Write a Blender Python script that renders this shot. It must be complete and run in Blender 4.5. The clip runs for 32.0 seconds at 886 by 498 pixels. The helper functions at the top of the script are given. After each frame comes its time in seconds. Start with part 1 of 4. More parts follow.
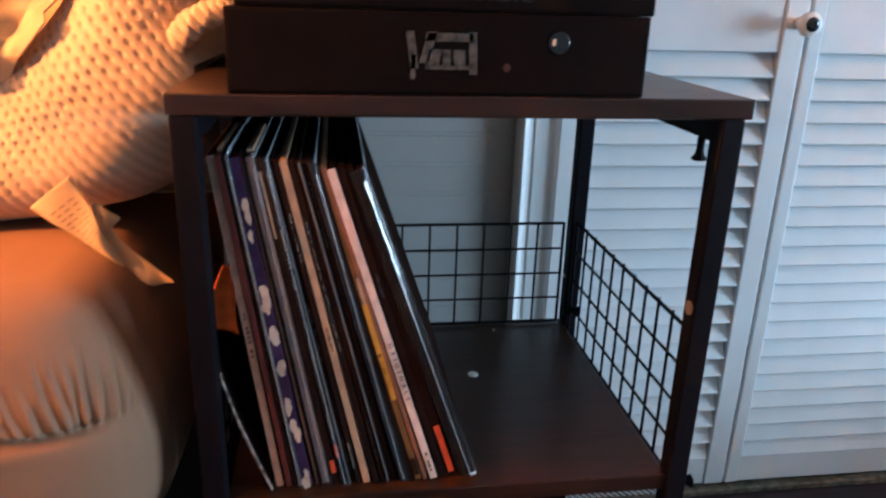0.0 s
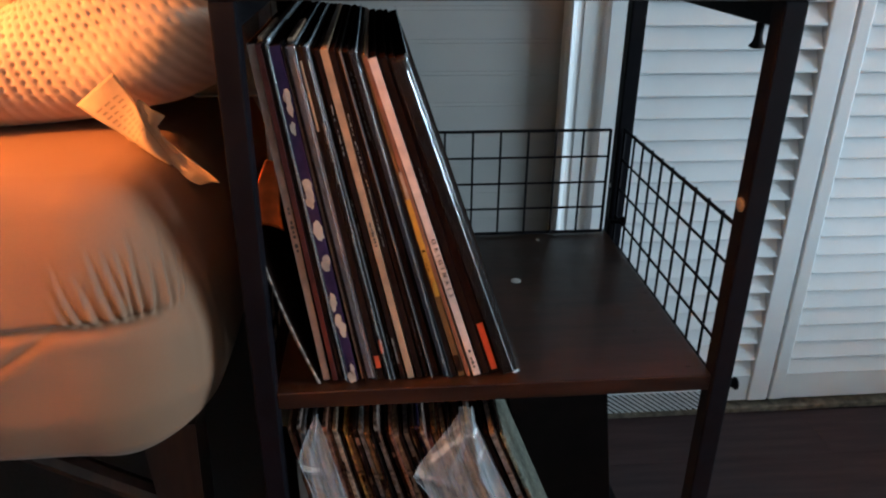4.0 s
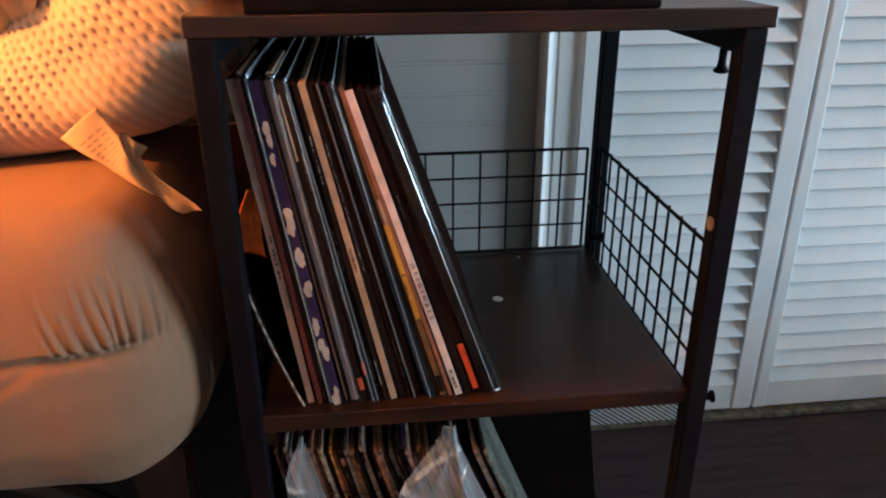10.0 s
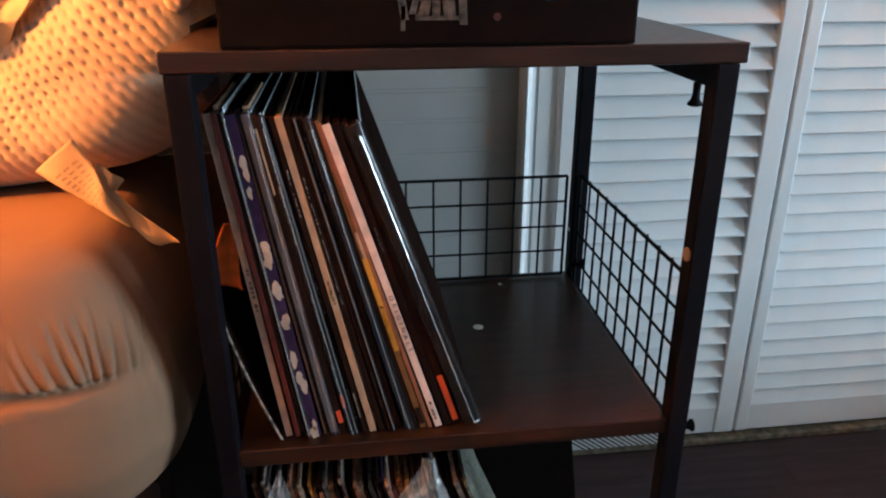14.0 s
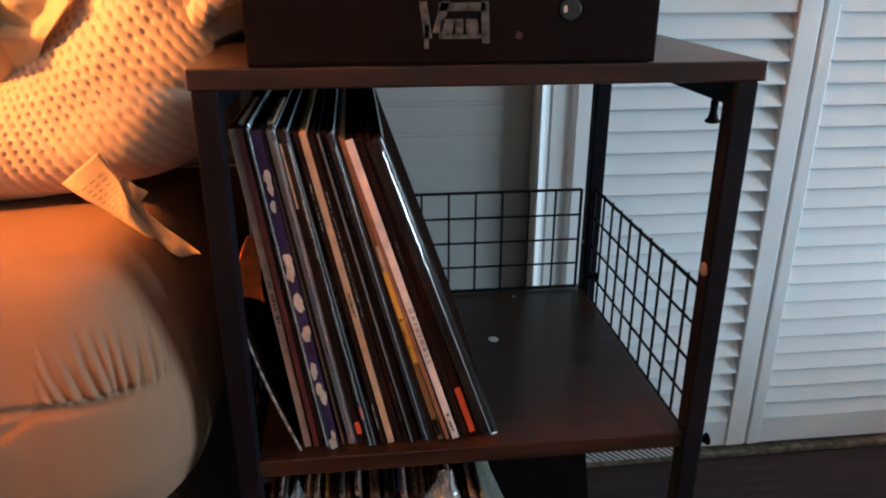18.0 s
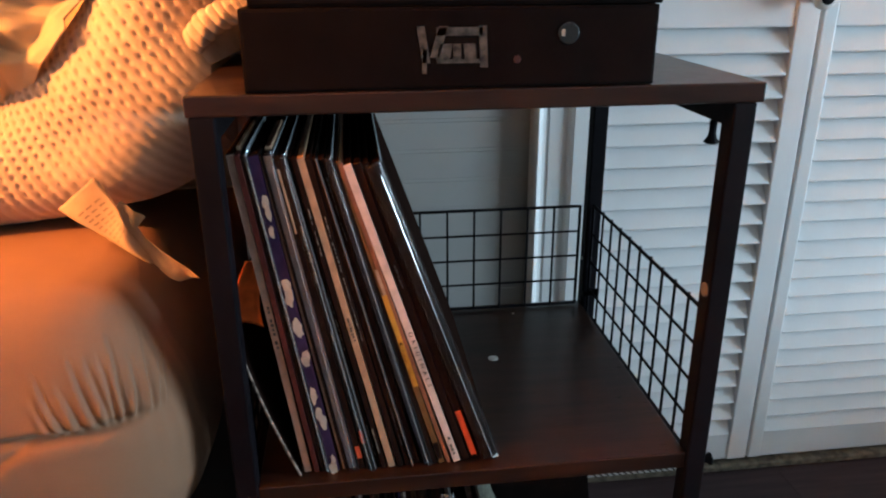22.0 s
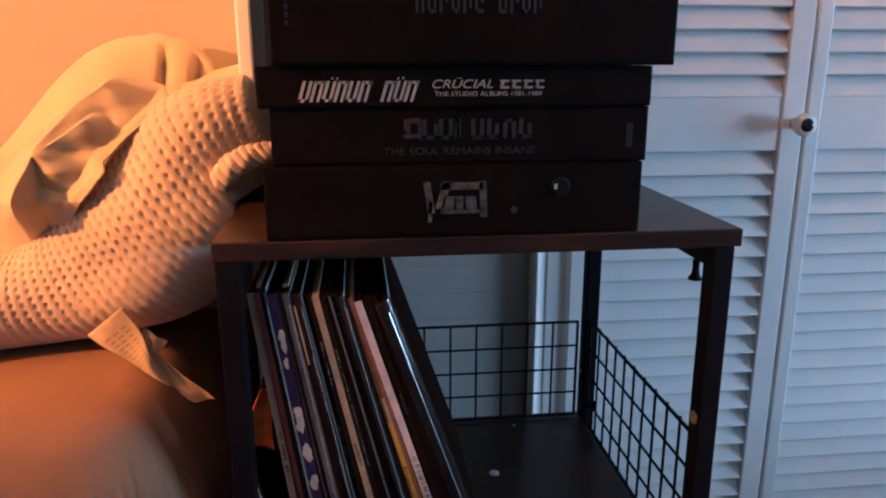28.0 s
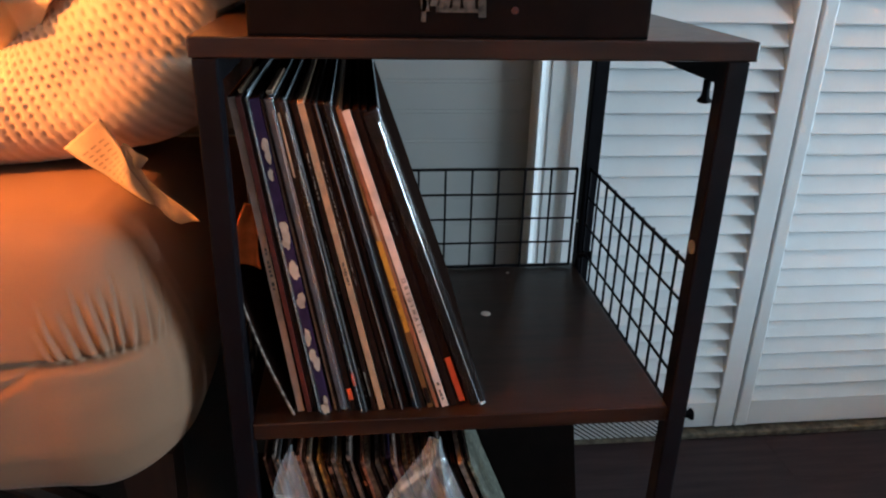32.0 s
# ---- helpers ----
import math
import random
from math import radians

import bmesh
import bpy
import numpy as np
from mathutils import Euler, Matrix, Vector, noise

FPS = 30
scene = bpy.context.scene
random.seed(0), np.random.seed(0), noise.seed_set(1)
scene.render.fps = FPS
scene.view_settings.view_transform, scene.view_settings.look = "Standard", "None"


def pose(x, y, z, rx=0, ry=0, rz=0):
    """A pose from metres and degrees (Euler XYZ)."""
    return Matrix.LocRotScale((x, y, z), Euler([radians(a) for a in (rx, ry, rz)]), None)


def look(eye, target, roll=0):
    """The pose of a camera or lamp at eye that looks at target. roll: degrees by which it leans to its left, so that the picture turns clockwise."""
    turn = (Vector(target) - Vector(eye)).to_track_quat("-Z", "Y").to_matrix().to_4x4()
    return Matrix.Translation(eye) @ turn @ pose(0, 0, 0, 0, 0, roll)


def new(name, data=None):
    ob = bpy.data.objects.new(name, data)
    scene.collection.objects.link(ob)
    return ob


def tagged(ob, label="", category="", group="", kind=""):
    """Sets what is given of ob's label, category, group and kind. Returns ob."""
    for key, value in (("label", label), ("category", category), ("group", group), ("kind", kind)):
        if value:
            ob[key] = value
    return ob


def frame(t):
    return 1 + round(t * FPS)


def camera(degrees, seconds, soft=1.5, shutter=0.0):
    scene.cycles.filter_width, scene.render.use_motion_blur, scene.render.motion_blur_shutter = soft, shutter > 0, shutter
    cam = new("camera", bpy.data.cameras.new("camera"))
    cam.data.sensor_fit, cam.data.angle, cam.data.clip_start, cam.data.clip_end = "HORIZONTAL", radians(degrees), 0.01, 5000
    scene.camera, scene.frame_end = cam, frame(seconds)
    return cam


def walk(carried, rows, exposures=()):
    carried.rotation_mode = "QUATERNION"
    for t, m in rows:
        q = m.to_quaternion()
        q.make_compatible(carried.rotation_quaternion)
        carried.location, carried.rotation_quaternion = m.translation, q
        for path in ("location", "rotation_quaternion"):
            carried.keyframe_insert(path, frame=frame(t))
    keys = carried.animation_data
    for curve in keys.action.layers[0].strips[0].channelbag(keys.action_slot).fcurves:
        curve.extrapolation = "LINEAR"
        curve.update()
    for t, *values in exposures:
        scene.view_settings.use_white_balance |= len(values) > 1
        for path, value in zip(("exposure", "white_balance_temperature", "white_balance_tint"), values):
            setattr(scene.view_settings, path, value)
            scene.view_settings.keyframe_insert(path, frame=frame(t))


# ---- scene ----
cam = camera(62.3, 32.0, soft=2.1, shutter=0.5)
PATH = [
    (0, (0.1236, -0.5607, 0.8854), (0.4091, 1.3049, 0.2234), 1.83),
    (0.5, (0.1103, -0.5774, 0.8716), (0.3452, 1.2825, 0.1748), 3.01),
    (1, (0.1126, -0.5817, 0.8720), (0.3601, 1.2726, 0.1646), 2.81),
    (1.5, (0.1179, -0.5747, 0.8680), (0.3862, 1.2630, 0.1258), 2.01),
    (2, (0.1200, -0.5761, 0.8631), (0.3649, 1.2588, 0.1061), 1.74),
    (2.5, (0.1327, -0.5696, 0.8627), (0.3992, 1.2607, 0.1019), 1.23),
    (3, (0.1302, -0.5620, 0.8508), (0.3397, 1.2482, 0.0268), 0.19),
    (3.5, (0.1281, -0.5599, 0.8502), (0.3199, 1.2407, 0.0012), -0.22),
    (4, (0.1225, -0.5666, 0.8522), (0.2896, 1.2443, 0.0200), 0.55),
    (4.5, (0.1272, -0.5719, 0.8654), (0.2992, 1.2520, 0.0630), 0.32),
    (6.5, (0.1308, -0.5761, 0.8699), (0.3203, 1.2534, 0.0843), -0.10),
    (7, (0.1301, -0.5767, 0.8659), (0.3118, 1.2485, 0.0687), 0.18),
    (7.5, (0.1298, -0.5761, 0.8628), (0.3234, 1.2440, 0.0566), 0.30),
    (8, (0.1307, -0.5746, 0.8629), (0.3077, 1.2390, 0.0387), -0.02),
    (8.5, (0.1321, -0.5761, 0.8559), (0.3153, 1.2333, 0.0236), -0.14),
    (9, (0.1319, -0.5751, 0.8558), (0.3211, 1.2333, 0.0229), -0.18),
    (9.5, (0.1322, -0.5737, 0.8559), (0.3183, 1.2379, 0.0292), -0.17),
    (10, (0.1316, -0.5774, 0.8696), (0.3265, 1.2426, 0.0635), -0.28),
    (10.5, (0.1296, -0.5731, 0.8696), (0.3082, 1.2505, 0.0681), -0.68),
    (11, (0.1304, -0.5767, 0.8722), (0.3220, 1.2551, 0.0925), -0.44),
    (11.5, (0.1292, -0.5781, 0.8754), (0.3265, 1.2531, 0.0959), -0.39),
    (12, (0.1312, -0.5794, 0.8759), (0.3237, 1.2494, 0.0894), -0.86),
    (12.5, (0.1293, -0.5783, 0.8746), (0.3384, 1.2525, 0.0970), -0.36),
    (13, (0.1165, -0.5893, 0.8730), (0.3324, 1.2433, 0.1018), 0.99),
    (13.5, (0.1274, -0.5914, 0.8803), (0.3567, 1.2444, 0.1206), 0.39),
    (14, (0.1385, -0.5734, 0.8802), (0.3754, 1.2619, 0.1215), -0.04),
    (14.5, (0.1342, -0.5762, 0.8816), (0.3696, 1.2604, 0.1257), -0.26),
    (16.5, (0.1340, -0.5694, 0.8805), (0.3677, 1.2539, 0.0927), -0.26),
    (17, (0.1333, -0.5760, 0.8865), (0.3579, 1.2658, 0.1399), -0.05),
    (17.5, (0.1296, -0.5785, 0.8873), (0.3370, 1.2617, 0.1319), -0.26),
    (18, (0.1262, -0.5778, 0.8869), (0.3469, 1.2689, 0.1516), 0.10),
    (18.5, (0.1270, -0.5759, 0.8879), (0.3548, 1.2597, 0.1271), -0.52),
    (19, (0.1279, -0.5745, 0.8893), (0.3770, 1.2583, 0.1285), -0.38),
    (19.5, (0.1228, -0.5768, 0.8947), (0.3523, 1.2665, 0.1532), -0.07),
    (20, (0.1178, -0.5771, 0.8934), (0.3406, 1.2739, 0.1694), 0.26),
    (20.5, (0.1197, -0.5770, 0.8946), (0.3255, 1.2737, 0.1646), -0.03),
    (21, (0.1201, -0.5785, 0.8941), (0.3279, 1.2746, 0.1710), -0.07),
    (21.5, (0.1233, -0.5749, 0.8986), (0.3422, 1.2834, 0.1923), 0.26),
    (22, (0.1253, -0.5697, 0.8976), (0.3543, 1.2845, 0.1840), -0.33),
    (22.5, (0.1303, -0.5762, 0.9160), (0.3470, 1.3012, 0.2612), -1.35),
    (23, (0.1299, -0.5825, 0.9209), (0.3834, 1.2935, 0.2755), -0.28),
    (23.5, (0.1356, -0.5769, 0.9170), (0.3886, 1.2904, 0.2467), -0.82),
    (24, (0.1269, -0.5767, 0.9178), (0.3843, 1.2873, 0.2399), -0.45),
    (24.5, (0.1335, -0.5870, 0.9250), (0.4058, 1.2908, 0.2927), -0.32),
    (25, (0.1292, -0.5893, 0.9305), (0.3674, 1.2969, 0.3097), -0.29),
    (25.5, (0.1168, -0.5945, 0.9485), (0.3279, 1.3136, 0.3877), 0.02),
    (26, (0.1168, -0.5956, 0.9516), (0.3425, 1.3190, 0.4194), 0.82),
    (26.5, (0.1208, -0.5944, 0.9531), (0.3726, 1.3253, 0.4516), 0.53),
    (28.5, (0.1238, -0.6040, 0.9569), (0.3440, 1.3197, 0.4559), -0.18),
    (29, (0.1256, -0.6038, 0.9554), (0.3503, 1.3194, 0.4546), -0.34),
    (29.5, (0.1241, -0.5967, 0.9466), (0.3560, 1.3115, 0.3943), 0.25),
    (30, (0.1261, -0.5888, 0.9368), (0.3624, 1.3042, 0.3363), 0.59),
    (30.5, (0.1329, -0.5861, 0.9232), (0.3631, 1.2962, 0.2878), 0.46),
    (31, (0.1361, -0.5860, 0.9125), (0.3805, 1.2868, 0.2547), 0.74),
    (31.5, (0.1348, -0.5901, 0.8917), (0.3353, 1.2504, 0.1351), 1.13),
    (32, (0.1310, -0.5948, 0.8828), (0.3491, 1.2342, 0.1037), 1.45),
]
EXPOSURES = [(0.0, 0.05, 5850, 10), (0.7, 0.02, 6250, 10), (1.6, 0.0, 6500, 10), (24.0, 0.0, 6500, 10), (25.0, -0.15, 6300, 10), (26.0, -0.55, 5400, 12), (28.5, -0.65, 5350, 13), (29.5, -0.42, 5750, 12), (30.5, -0.1, 6300, 10), (32.0, 0.0, 6500, 10)]
walk(cam, [(t, look(eye, target, roll)) for t, eye, target, roll in PATH], EXPOSURES)

# ---- world and lights ----
world = bpy.data.worlds.new("sky")
scene.world = world
world.use_nodes = True
wn = world.node_tree
sky = wn.nodes.new("ShaderNodeTexSky")
sky.sky_type, sky.sun_disc = "NISHITA", False
sky.sun_elevation, sky.sun_rotation = radians(35), radians(200)
wn.links.new(sky.outputs[0], wn.nodes["Background"].inputs[0])
wn.nodes["Background"].inputs[1].default_value = 0.08


def lamp(name, kind, m, energy, colour, **more):
    data = bpy.data.lights.new(name, kind)
    data.energy, data.color = energy, colour
    for key, value in more.items():
        if key == "size":
            data.size = value
        elif key == "size_y":
            data.shape, data.size_y = "RECTANGLE", value
        elif key == "radius":
            data.shadow_soft_size = value
        elif key == "cone":
            data.spot_size, data.spot_blend = radians(value), 0.35
    ob = new(name, data)
    ob.matrix_world = m
    return ob


# Daylight in the opening of the window behind the viewer, and the shaded lamp at the far side of the bed.
WIN = (6.5, -1.9, 1.0)
lamp("window_light", "AREA", look(WIN, (0.4, 0.4, 0.72)), 440, (0.57, 0.795, 0.98), size=1.9, size_y=1.6)
BULB = (-1.5, -0.62, 1.62)
lamp("bulb_light", "SPOT", look(BULB, (-0.365, 0.43, 0.985)), 460, (1.0, 0.318, 0.066), radius=0.05, cone=42)
lamp("shade_light", "SPOT", look(BULB, (-1.49, -0.62, 2.4)), 620, (1.0, 0.33, 0.068), radius=0.05, cone=120)


# ---- materials ----
def material(name, colour, rough=0.6, metal=0.0, vary=0.15, scale=30.0, bump=0.1, bump_scale=200.0, stretch=(1, 1, 1), second=None, coat=0.0, sheen=0.0, spec=0.5, per_object=0.0):
    m = bpy.data.materials.new(name)
    m.use_nodes = True
    nt = m.node_tree
    b = nt.nodes["Principled BSDF"]
    b.inputs["Roughness"].default_value, b.inputs["Metallic"].default_value = rough, metal
    b.inputs["Coat Weight"].default_value, b.inputs["Sheen Weight"].default_value = coat, sheen
    b.inputs["Specular IOR Level"].default_value = spec
    co = nt.nodes.new("ShaderNodeTexCoord")
    mp = nt.nodes.new("ShaderNodeMapping")
    mp.inputs["Scale"].default_value = stretch
    nt.links.new(co.outputs["Object"], mp.inputs[0])
    big = nt.nodes.new("ShaderNodeTexNoise")
    big.inputs["Scale"].default_value, big.inputs["Detail"].default_value = scale, 6
    fine = nt.nodes.new("ShaderNodeTexNoise")
    fine.inputs["Scale"].default_value, fine.inputs["Detail"].default_value = bump_scale, 3
    nt.links.new(mp.outputs[0], big.inputs[0])
    nt.links.new(mp.outputs[0], fine.inputs[0])
    ramp = nt.nodes.new("ShaderNodeValToRGB")
    low = second or tuple(c * (1 - vary * 2) for c in colour)
    high = tuple(min(1, c * (1 + vary)) for c in colour)
    ramp.color_ramp.elements[0].position, ramp.color_ramp.elements[1].position = 0.3, 0.7
    ramp.color_ramp.elements[0].color, ramp.color_ramp.elements[1].color = (*low, 1), (*high, 1)
    nt.links.new(big.outputs[0], ramp.inputs[0])
    last = ramp.outputs[0]
    if per_object:
        info = nt.nodes.new("ShaderNodeObjectInfo")
        hsv = nt.nodes.new("ShaderNodeHueSaturation")
        rng = nt.nodes.new("ShaderNodeMapRange")
        rng.inputs[3].default_value, rng.inputs[4].default_value = 1 - per_object, 1 + per_object
        nt.links.new(info.outputs["Random"], rng.inputs[0])
        nt.links.new(rng.outputs[0], hsv.inputs["Value"])
        nt.links.new(last, hsv.inputs["Color"])
        last = hsv.outputs[0]
    nt.links.new(last, b.inputs["Base Color"])
    rr = nt.nodes.new("ShaderNodeMapRange")
    rr.inputs[3].default_value, rr.inputs[4].default_value = max(0.02, rough - 0.1), min(1, rough + 0.1)
    nt.links.new(fine.outputs[0], rr.inputs[0])
    nt.links.new(rr.outputs[0], b.inputs["Roughness"])
    if bump:
        bp = nt.nodes.new("ShaderNodeBump")
        bp.inputs["Strength"].default_value, bp.inputs["Distance"].default_value = bump, 0.001
        nt.links.new(fine.outputs[0], bp.inputs["Height"])
        nt.links.new(bp.outputs[0], b.inputs["Normal"])
    return m


def clear_film(name, rough=0.12, tint=(0.9, 0.93, 0.95), share=0.25, shine=0.1):
    m = bpy.data.materials.new(name)
    m.use_nodes = True
    nt = m.node_tree
    nt.nodes.remove(nt.nodes["Principled BSDF"])
    out = nt.nodes["Material Output"]
    see, gloss, haze = (nt.nodes.new("ShaderNodeBsdf" + k) for k in ("Transparent", "Glossy", "Diffuse"))
    see.inputs[0].default_value = (*tint, 1)
    gloss.inputs["Roughness"].default_value = rough
    haze.inputs[0].default_value = (0.62, 0.65, 0.67, 1)
    a, b = nt.nodes.new("ShaderNodeMixShader"), nt.nodes.new("ShaderNodeMixShader")
    a.inputs[0].default_value = share
    nt.links.new(see.outputs[0], a.inputs[1])
    nt.links.new(haze.outputs[0], a.inputs[2])
    b.inputs[0].default_value = shine
    nt.links.new(a.outputs[0], b.inputs[1])
    nt.links.new(gloss.outputs[0], b.inputs[2])
    nt.links.new(b.outputs[0], out.inputs[0])
    return m


WOOD = material("dark_wood_laminate", (0.0245, 0.0092, 0.0054), 0.32, spec=0.44, vary=0.3, scale=9, stretch=(1, 9, 9), bump=0.15, bump_scale=60)
METAL = material("black_painted_steel", (0.0046, 0.0037, 0.0054), 0.6, spec=0.08, vary=0.2, bump=0.1, bump_scale=500)
WALL = material("beige_wall_paint", (0.41, 0.355, 0.275), 0.8, vary=0.04, scale=3, bump=0.12, bump_scale=350)
ROOMWALL = material("pale_room_paint", (0.78, 0.73, 0.66), 0.85, vary=0.03, scale=3)
BOARD = material("grey_painted_boards", (0.355, 0.345, 0.325), 0.65, vary=0.05, scale=5, bump=0.1, bump_scale=150, per_object=0.03)
DOOR = material("off_white_door_paint", (0.70, 0.70, 0.70), 0.5, vary=0.04, scale=8, bump=0.08, bump_scale=120)
WHITE = material("white_gloss_paint", (0.75, 0.75, 0.74), 0.42, vary=0.03, scale=8, bump=0.08, bump_scale=120)
CEIL = material("white_ceiling_paint", (0.85, 0.83, 0.80), 0.9, vary=0.03, scale=4)
FLOOR = material("dark_brown_floor_boards", (0.044, 0.025, 0.026), 0.6, spec=0.25, vary=0.18, scale=6, stretch=(1, 12, 1), bump=0.15, bump_scale=90, per_object=0.06)
STRIP = material("worn_beige_threshold", (0.15, 0.12, 0.085), 0.85, vary=0.35, scale=60, bump=0.5, bump_scale=300)
SHEET = material("tan_cotton_sheet", (0.208, 0.104, 0.055), 0.85, vary=0.05, scale=6, bump=0.25, bump_scale=900, sheen=0.03)
DRAPE = material("sand_cotton_throw", (0.52, 0.405, 0.250), 0.85, vary=0.06, scale=8, bump=0.3, bump_scale=900, sheen=0.2)
KNIT = material("cream_waffle_knit", (0.56, 0.425, 0.305), 0.9, vary=0.06, scale=40, bump=0.5, bump_scale=1200, sheen=0.3)
# Shaded side of the knit: the warm tint of its shade is in the colour.
KNIT_SHADE = material("pale_pink_shaded_knit", (0.76, 0.54, 0.43), 0.9, vary=0.05, scale=20, bump=0.3, bump_scale=1200)
LABELCLOTH = material("cream_care_label", (0.46, 0.325, 0.20), 0.8, vary=0.05, scale=60, bump=0.3, bump_scale=700)
PRINT = material("faded_brown_print", (0.34, 0.24, 0.15), 0.8)
BLACKCARD = material("black_printed_card", (0.0054, 0.0031, 0.0026), 0.6, spec=0.05, vary=0.2, scale=40, bump=0.1, bump_scale=400)
INK_WHITE = material("white_print", (0.37, 0.31, 0.265), 0.5, vary=0.08, scale=200)
INK_GREY = material("dull_grey_print", (0.017, 0.0145, 0.014), 0.5, vary=0.25, scale=300)
INK_GOLD = material("dull_gold_print", (0.024, 0.0175, 0.012), 0.5, vary=0.2, scale=300)
INK_RED = material("dark_red_print", (0.055, 0.012, 0.010), 0.5, vary=0.2, scale=200)
INK_PALE = material("pale_spine_print", (0.17, 0.145, 0.12), 0.45, vary=0.45, scale=200)
INK_SILVER = material("silver_worn_print", (0.078, 0.063, 0.052), 0.45, vary=0.5, scale=160)
BROWNWOOD = material("brown_bed_leg_wood", (0.036, 0.014, 0.009), 0.5, vary=0.25, scale=10, stretch=(8, 8, 1))
TANWOOD = material("tan_trim_wood", (0.24, 0.13, 0.07), 0.6, vary=0.2, scale=10, stretch=(8, 8, 1))
DARK = material("black_fabric_underside", (0.010, 0.0062, 0.0058), 0.9)
CORK = material("beige_sticker_paper", (0.17, 0.135, 0.115), 0.7, vary=0.1, scale=80)
DOTMAT = material("white_screw_cover", (0.62, 0.58, 0.54), 0.6)
CERAMIC = material("white_ceramic", (0.78, 0.74, 0.70), 0.2, vary=0.03)
BLACKGLOSS = material("black_enamel", (0.008, 0.008, 0.01), 0.15, vary=0.05)
FILM = clear_film("clear_plastic_film", 0.15, share=0.36, shine=0.26)
POLY = clear_film("clear_polythene_sleeve", 0.12, share=0.015, shine=0.02)


# ---- mesh helpers ----
def mesh_of(bm, name, mat, smooth=False):
    me = bpy.data.meshes.new(name)
    bmesh.ops.recalc_face_normals(bm, faces=bm.faces)
    bm.to_mesh(me)
    bm.free()
    me.materials.append(mat)
    if smooth:
        me.polygons.foreach_set("use_smooth", [True] * len(me.polygons))
    return me


def part(name, bm, mat, parent=None, label="", smooth=False):
    ob = new(name, mesh_of(bm, name, mat, smooth))
    if parent:
        ob.parent = parent
    if label:
        ob["label"] = label
    return ob


def thing(name, label, category, at=(0, 0, 0), group="", kind=""):
    ob = new(name)
    ob.location = at
    return tagged(ob, label, category, group, kind)


def box(x0, y0, z0, x1, y1, z1, bevel=0.0, segments=2):
    bm = bmesh.new()
    bmesh.ops.create_cube(bm, size=1)
    for v in bm.verts:
        v.co = Vector(((x0 + x1) / 2 + v.co.x * (x1 - x0), (y0 + y1) / 2 + v.co.y * (y1 - y0), (z0 + z1) / 2 + v.co.z * (z1 - z0)))
    if bevel:
        bmesh.ops.bevel(bm, geom=bm.edges[:], offset=bevel, segments=segments, profile=0.5, affect="EDGES")
    return bm


def rod(a, b, r, sides=8):
    a, b = Vector(a), Vector(b)
    bm = bmesh.new()
    bmesh.ops.create_cone(bm, cap_ends=True, segments=sides, radius1=r, radius2=r, depth=(b - a).length)
    turn = (b - a).to_track_quat("Z", "Y").to_matrix().to_4x4()
    bmesh.ops.transform(bm, matrix=Matrix.Translation((a + b) / 2) @ turn, verts=bm.verts)
    return bm


def lathe(profile, m, sides=24):
    """A turned solid from (radius, height) pairs, about the z axis of m."""
    bm = bmesh.new()
    rings = []
    for r, h in profile:
        rings.append([bm.verts.new(m @ Vector((r * math.cos(2 * math.pi * k / sides), r * math.sin(2 * math.pi * k / sides), h))) for k in range(sides)])
    for p, q in zip(rings, rings[1:]):
        for k in range(sides):
            bm.faces.new((p[k], p[(k + 1) % sides], q[(k + 1) % sides], q[k]))
    bm.faces.new(rings[0][::-1])
    bm.faces.new(rings[-1])
    return bm


def prism(points, axis, low, high):
    """An extruded outline: pairs in the two other axes, between low and high on axis (0, 1 or 2)."""
    bm = bmesh.new()

    def at(p, v):
        c = list(p)
        c.insert(axis, v)
        return bm.verts.new(c)

    a, b = [at(p, low) for p in points], [at(p, high) for p in points]
    bm.faces.new(a)
    bm.faces.new(b[::-1])
    for k in range(len(a)):
        bm.faces.new((a[k], b[k], b[(k + 1) % len(a)], a[(k + 1) % len(a)]))
    return bm


def grid_mesh(name, f, nu, nv, mat, smooth=True, parent=None, label="", thick=0.0, wrap=False):
    """A surface from f(u, v), with u and v arrays between 0 and 1."""
    u, v = np.meshgrid(np.linspace(0, 1, nu), np.linspace(0, 1, nv), indexing="ij")
    x, y, z = f(u, v)
    co = np.stack([x, y, z], -1).reshape(-1, 3)
    i = np.arange(nu * nv).reshape(nu, nv)
    q = np.stack([i[:-1, :-1], i[1:, :-1], i[1:, 1:], i[:-1, 1:]], -1).reshape(-1, 4)
    me = bpy.data.meshes.new(name)
    me.from_pydata(co.tolist(), [], q.tolist())
    me.materials.append(mat)
    me.polygons.foreach_set("use_smooth", [smooth] * len(me.polygons))
    ob = new(name, me)
    if thick:
        s = ob.modifiers.new("solid", "SOLIDIFY")
        s.thickness = thick
    if parent:
        ob.parent = parent
    if label:
        ob["label"] = label
    return ob


def writing(name, text, size, m, mat, parent, extrude=0.0002, shear=0.0, width=None, space=1.0):
    curve = bpy.data.curves.new(name, "FONT")
    curve.body, curve.size, curve.extrude, curve.shear, curve.space_character = text, size, extrude, shear, space
    curve.align_x, curve.align_y = "CENTER", "CENTER"
    ob = new(name, curve)
    bpy.context.view_layer.update()
    me = bpy.data.meshes.new_from_object(ob)
    bpy.data.objects.remove(ob)
    me.materials.append(mat)
    if width:
        xs = [v.co.x for v in me.vertices]
        k = width / (max(xs) - min(xs))
        for v in me.vertices:
            v.co.x *= k
    ob = new(name, me)
    ob.matrix_world = m
    ob.parent = parent
    ob.matrix_parent_inverse = parent.matrix_world.inverted() if parent else Matrix()
    return ob


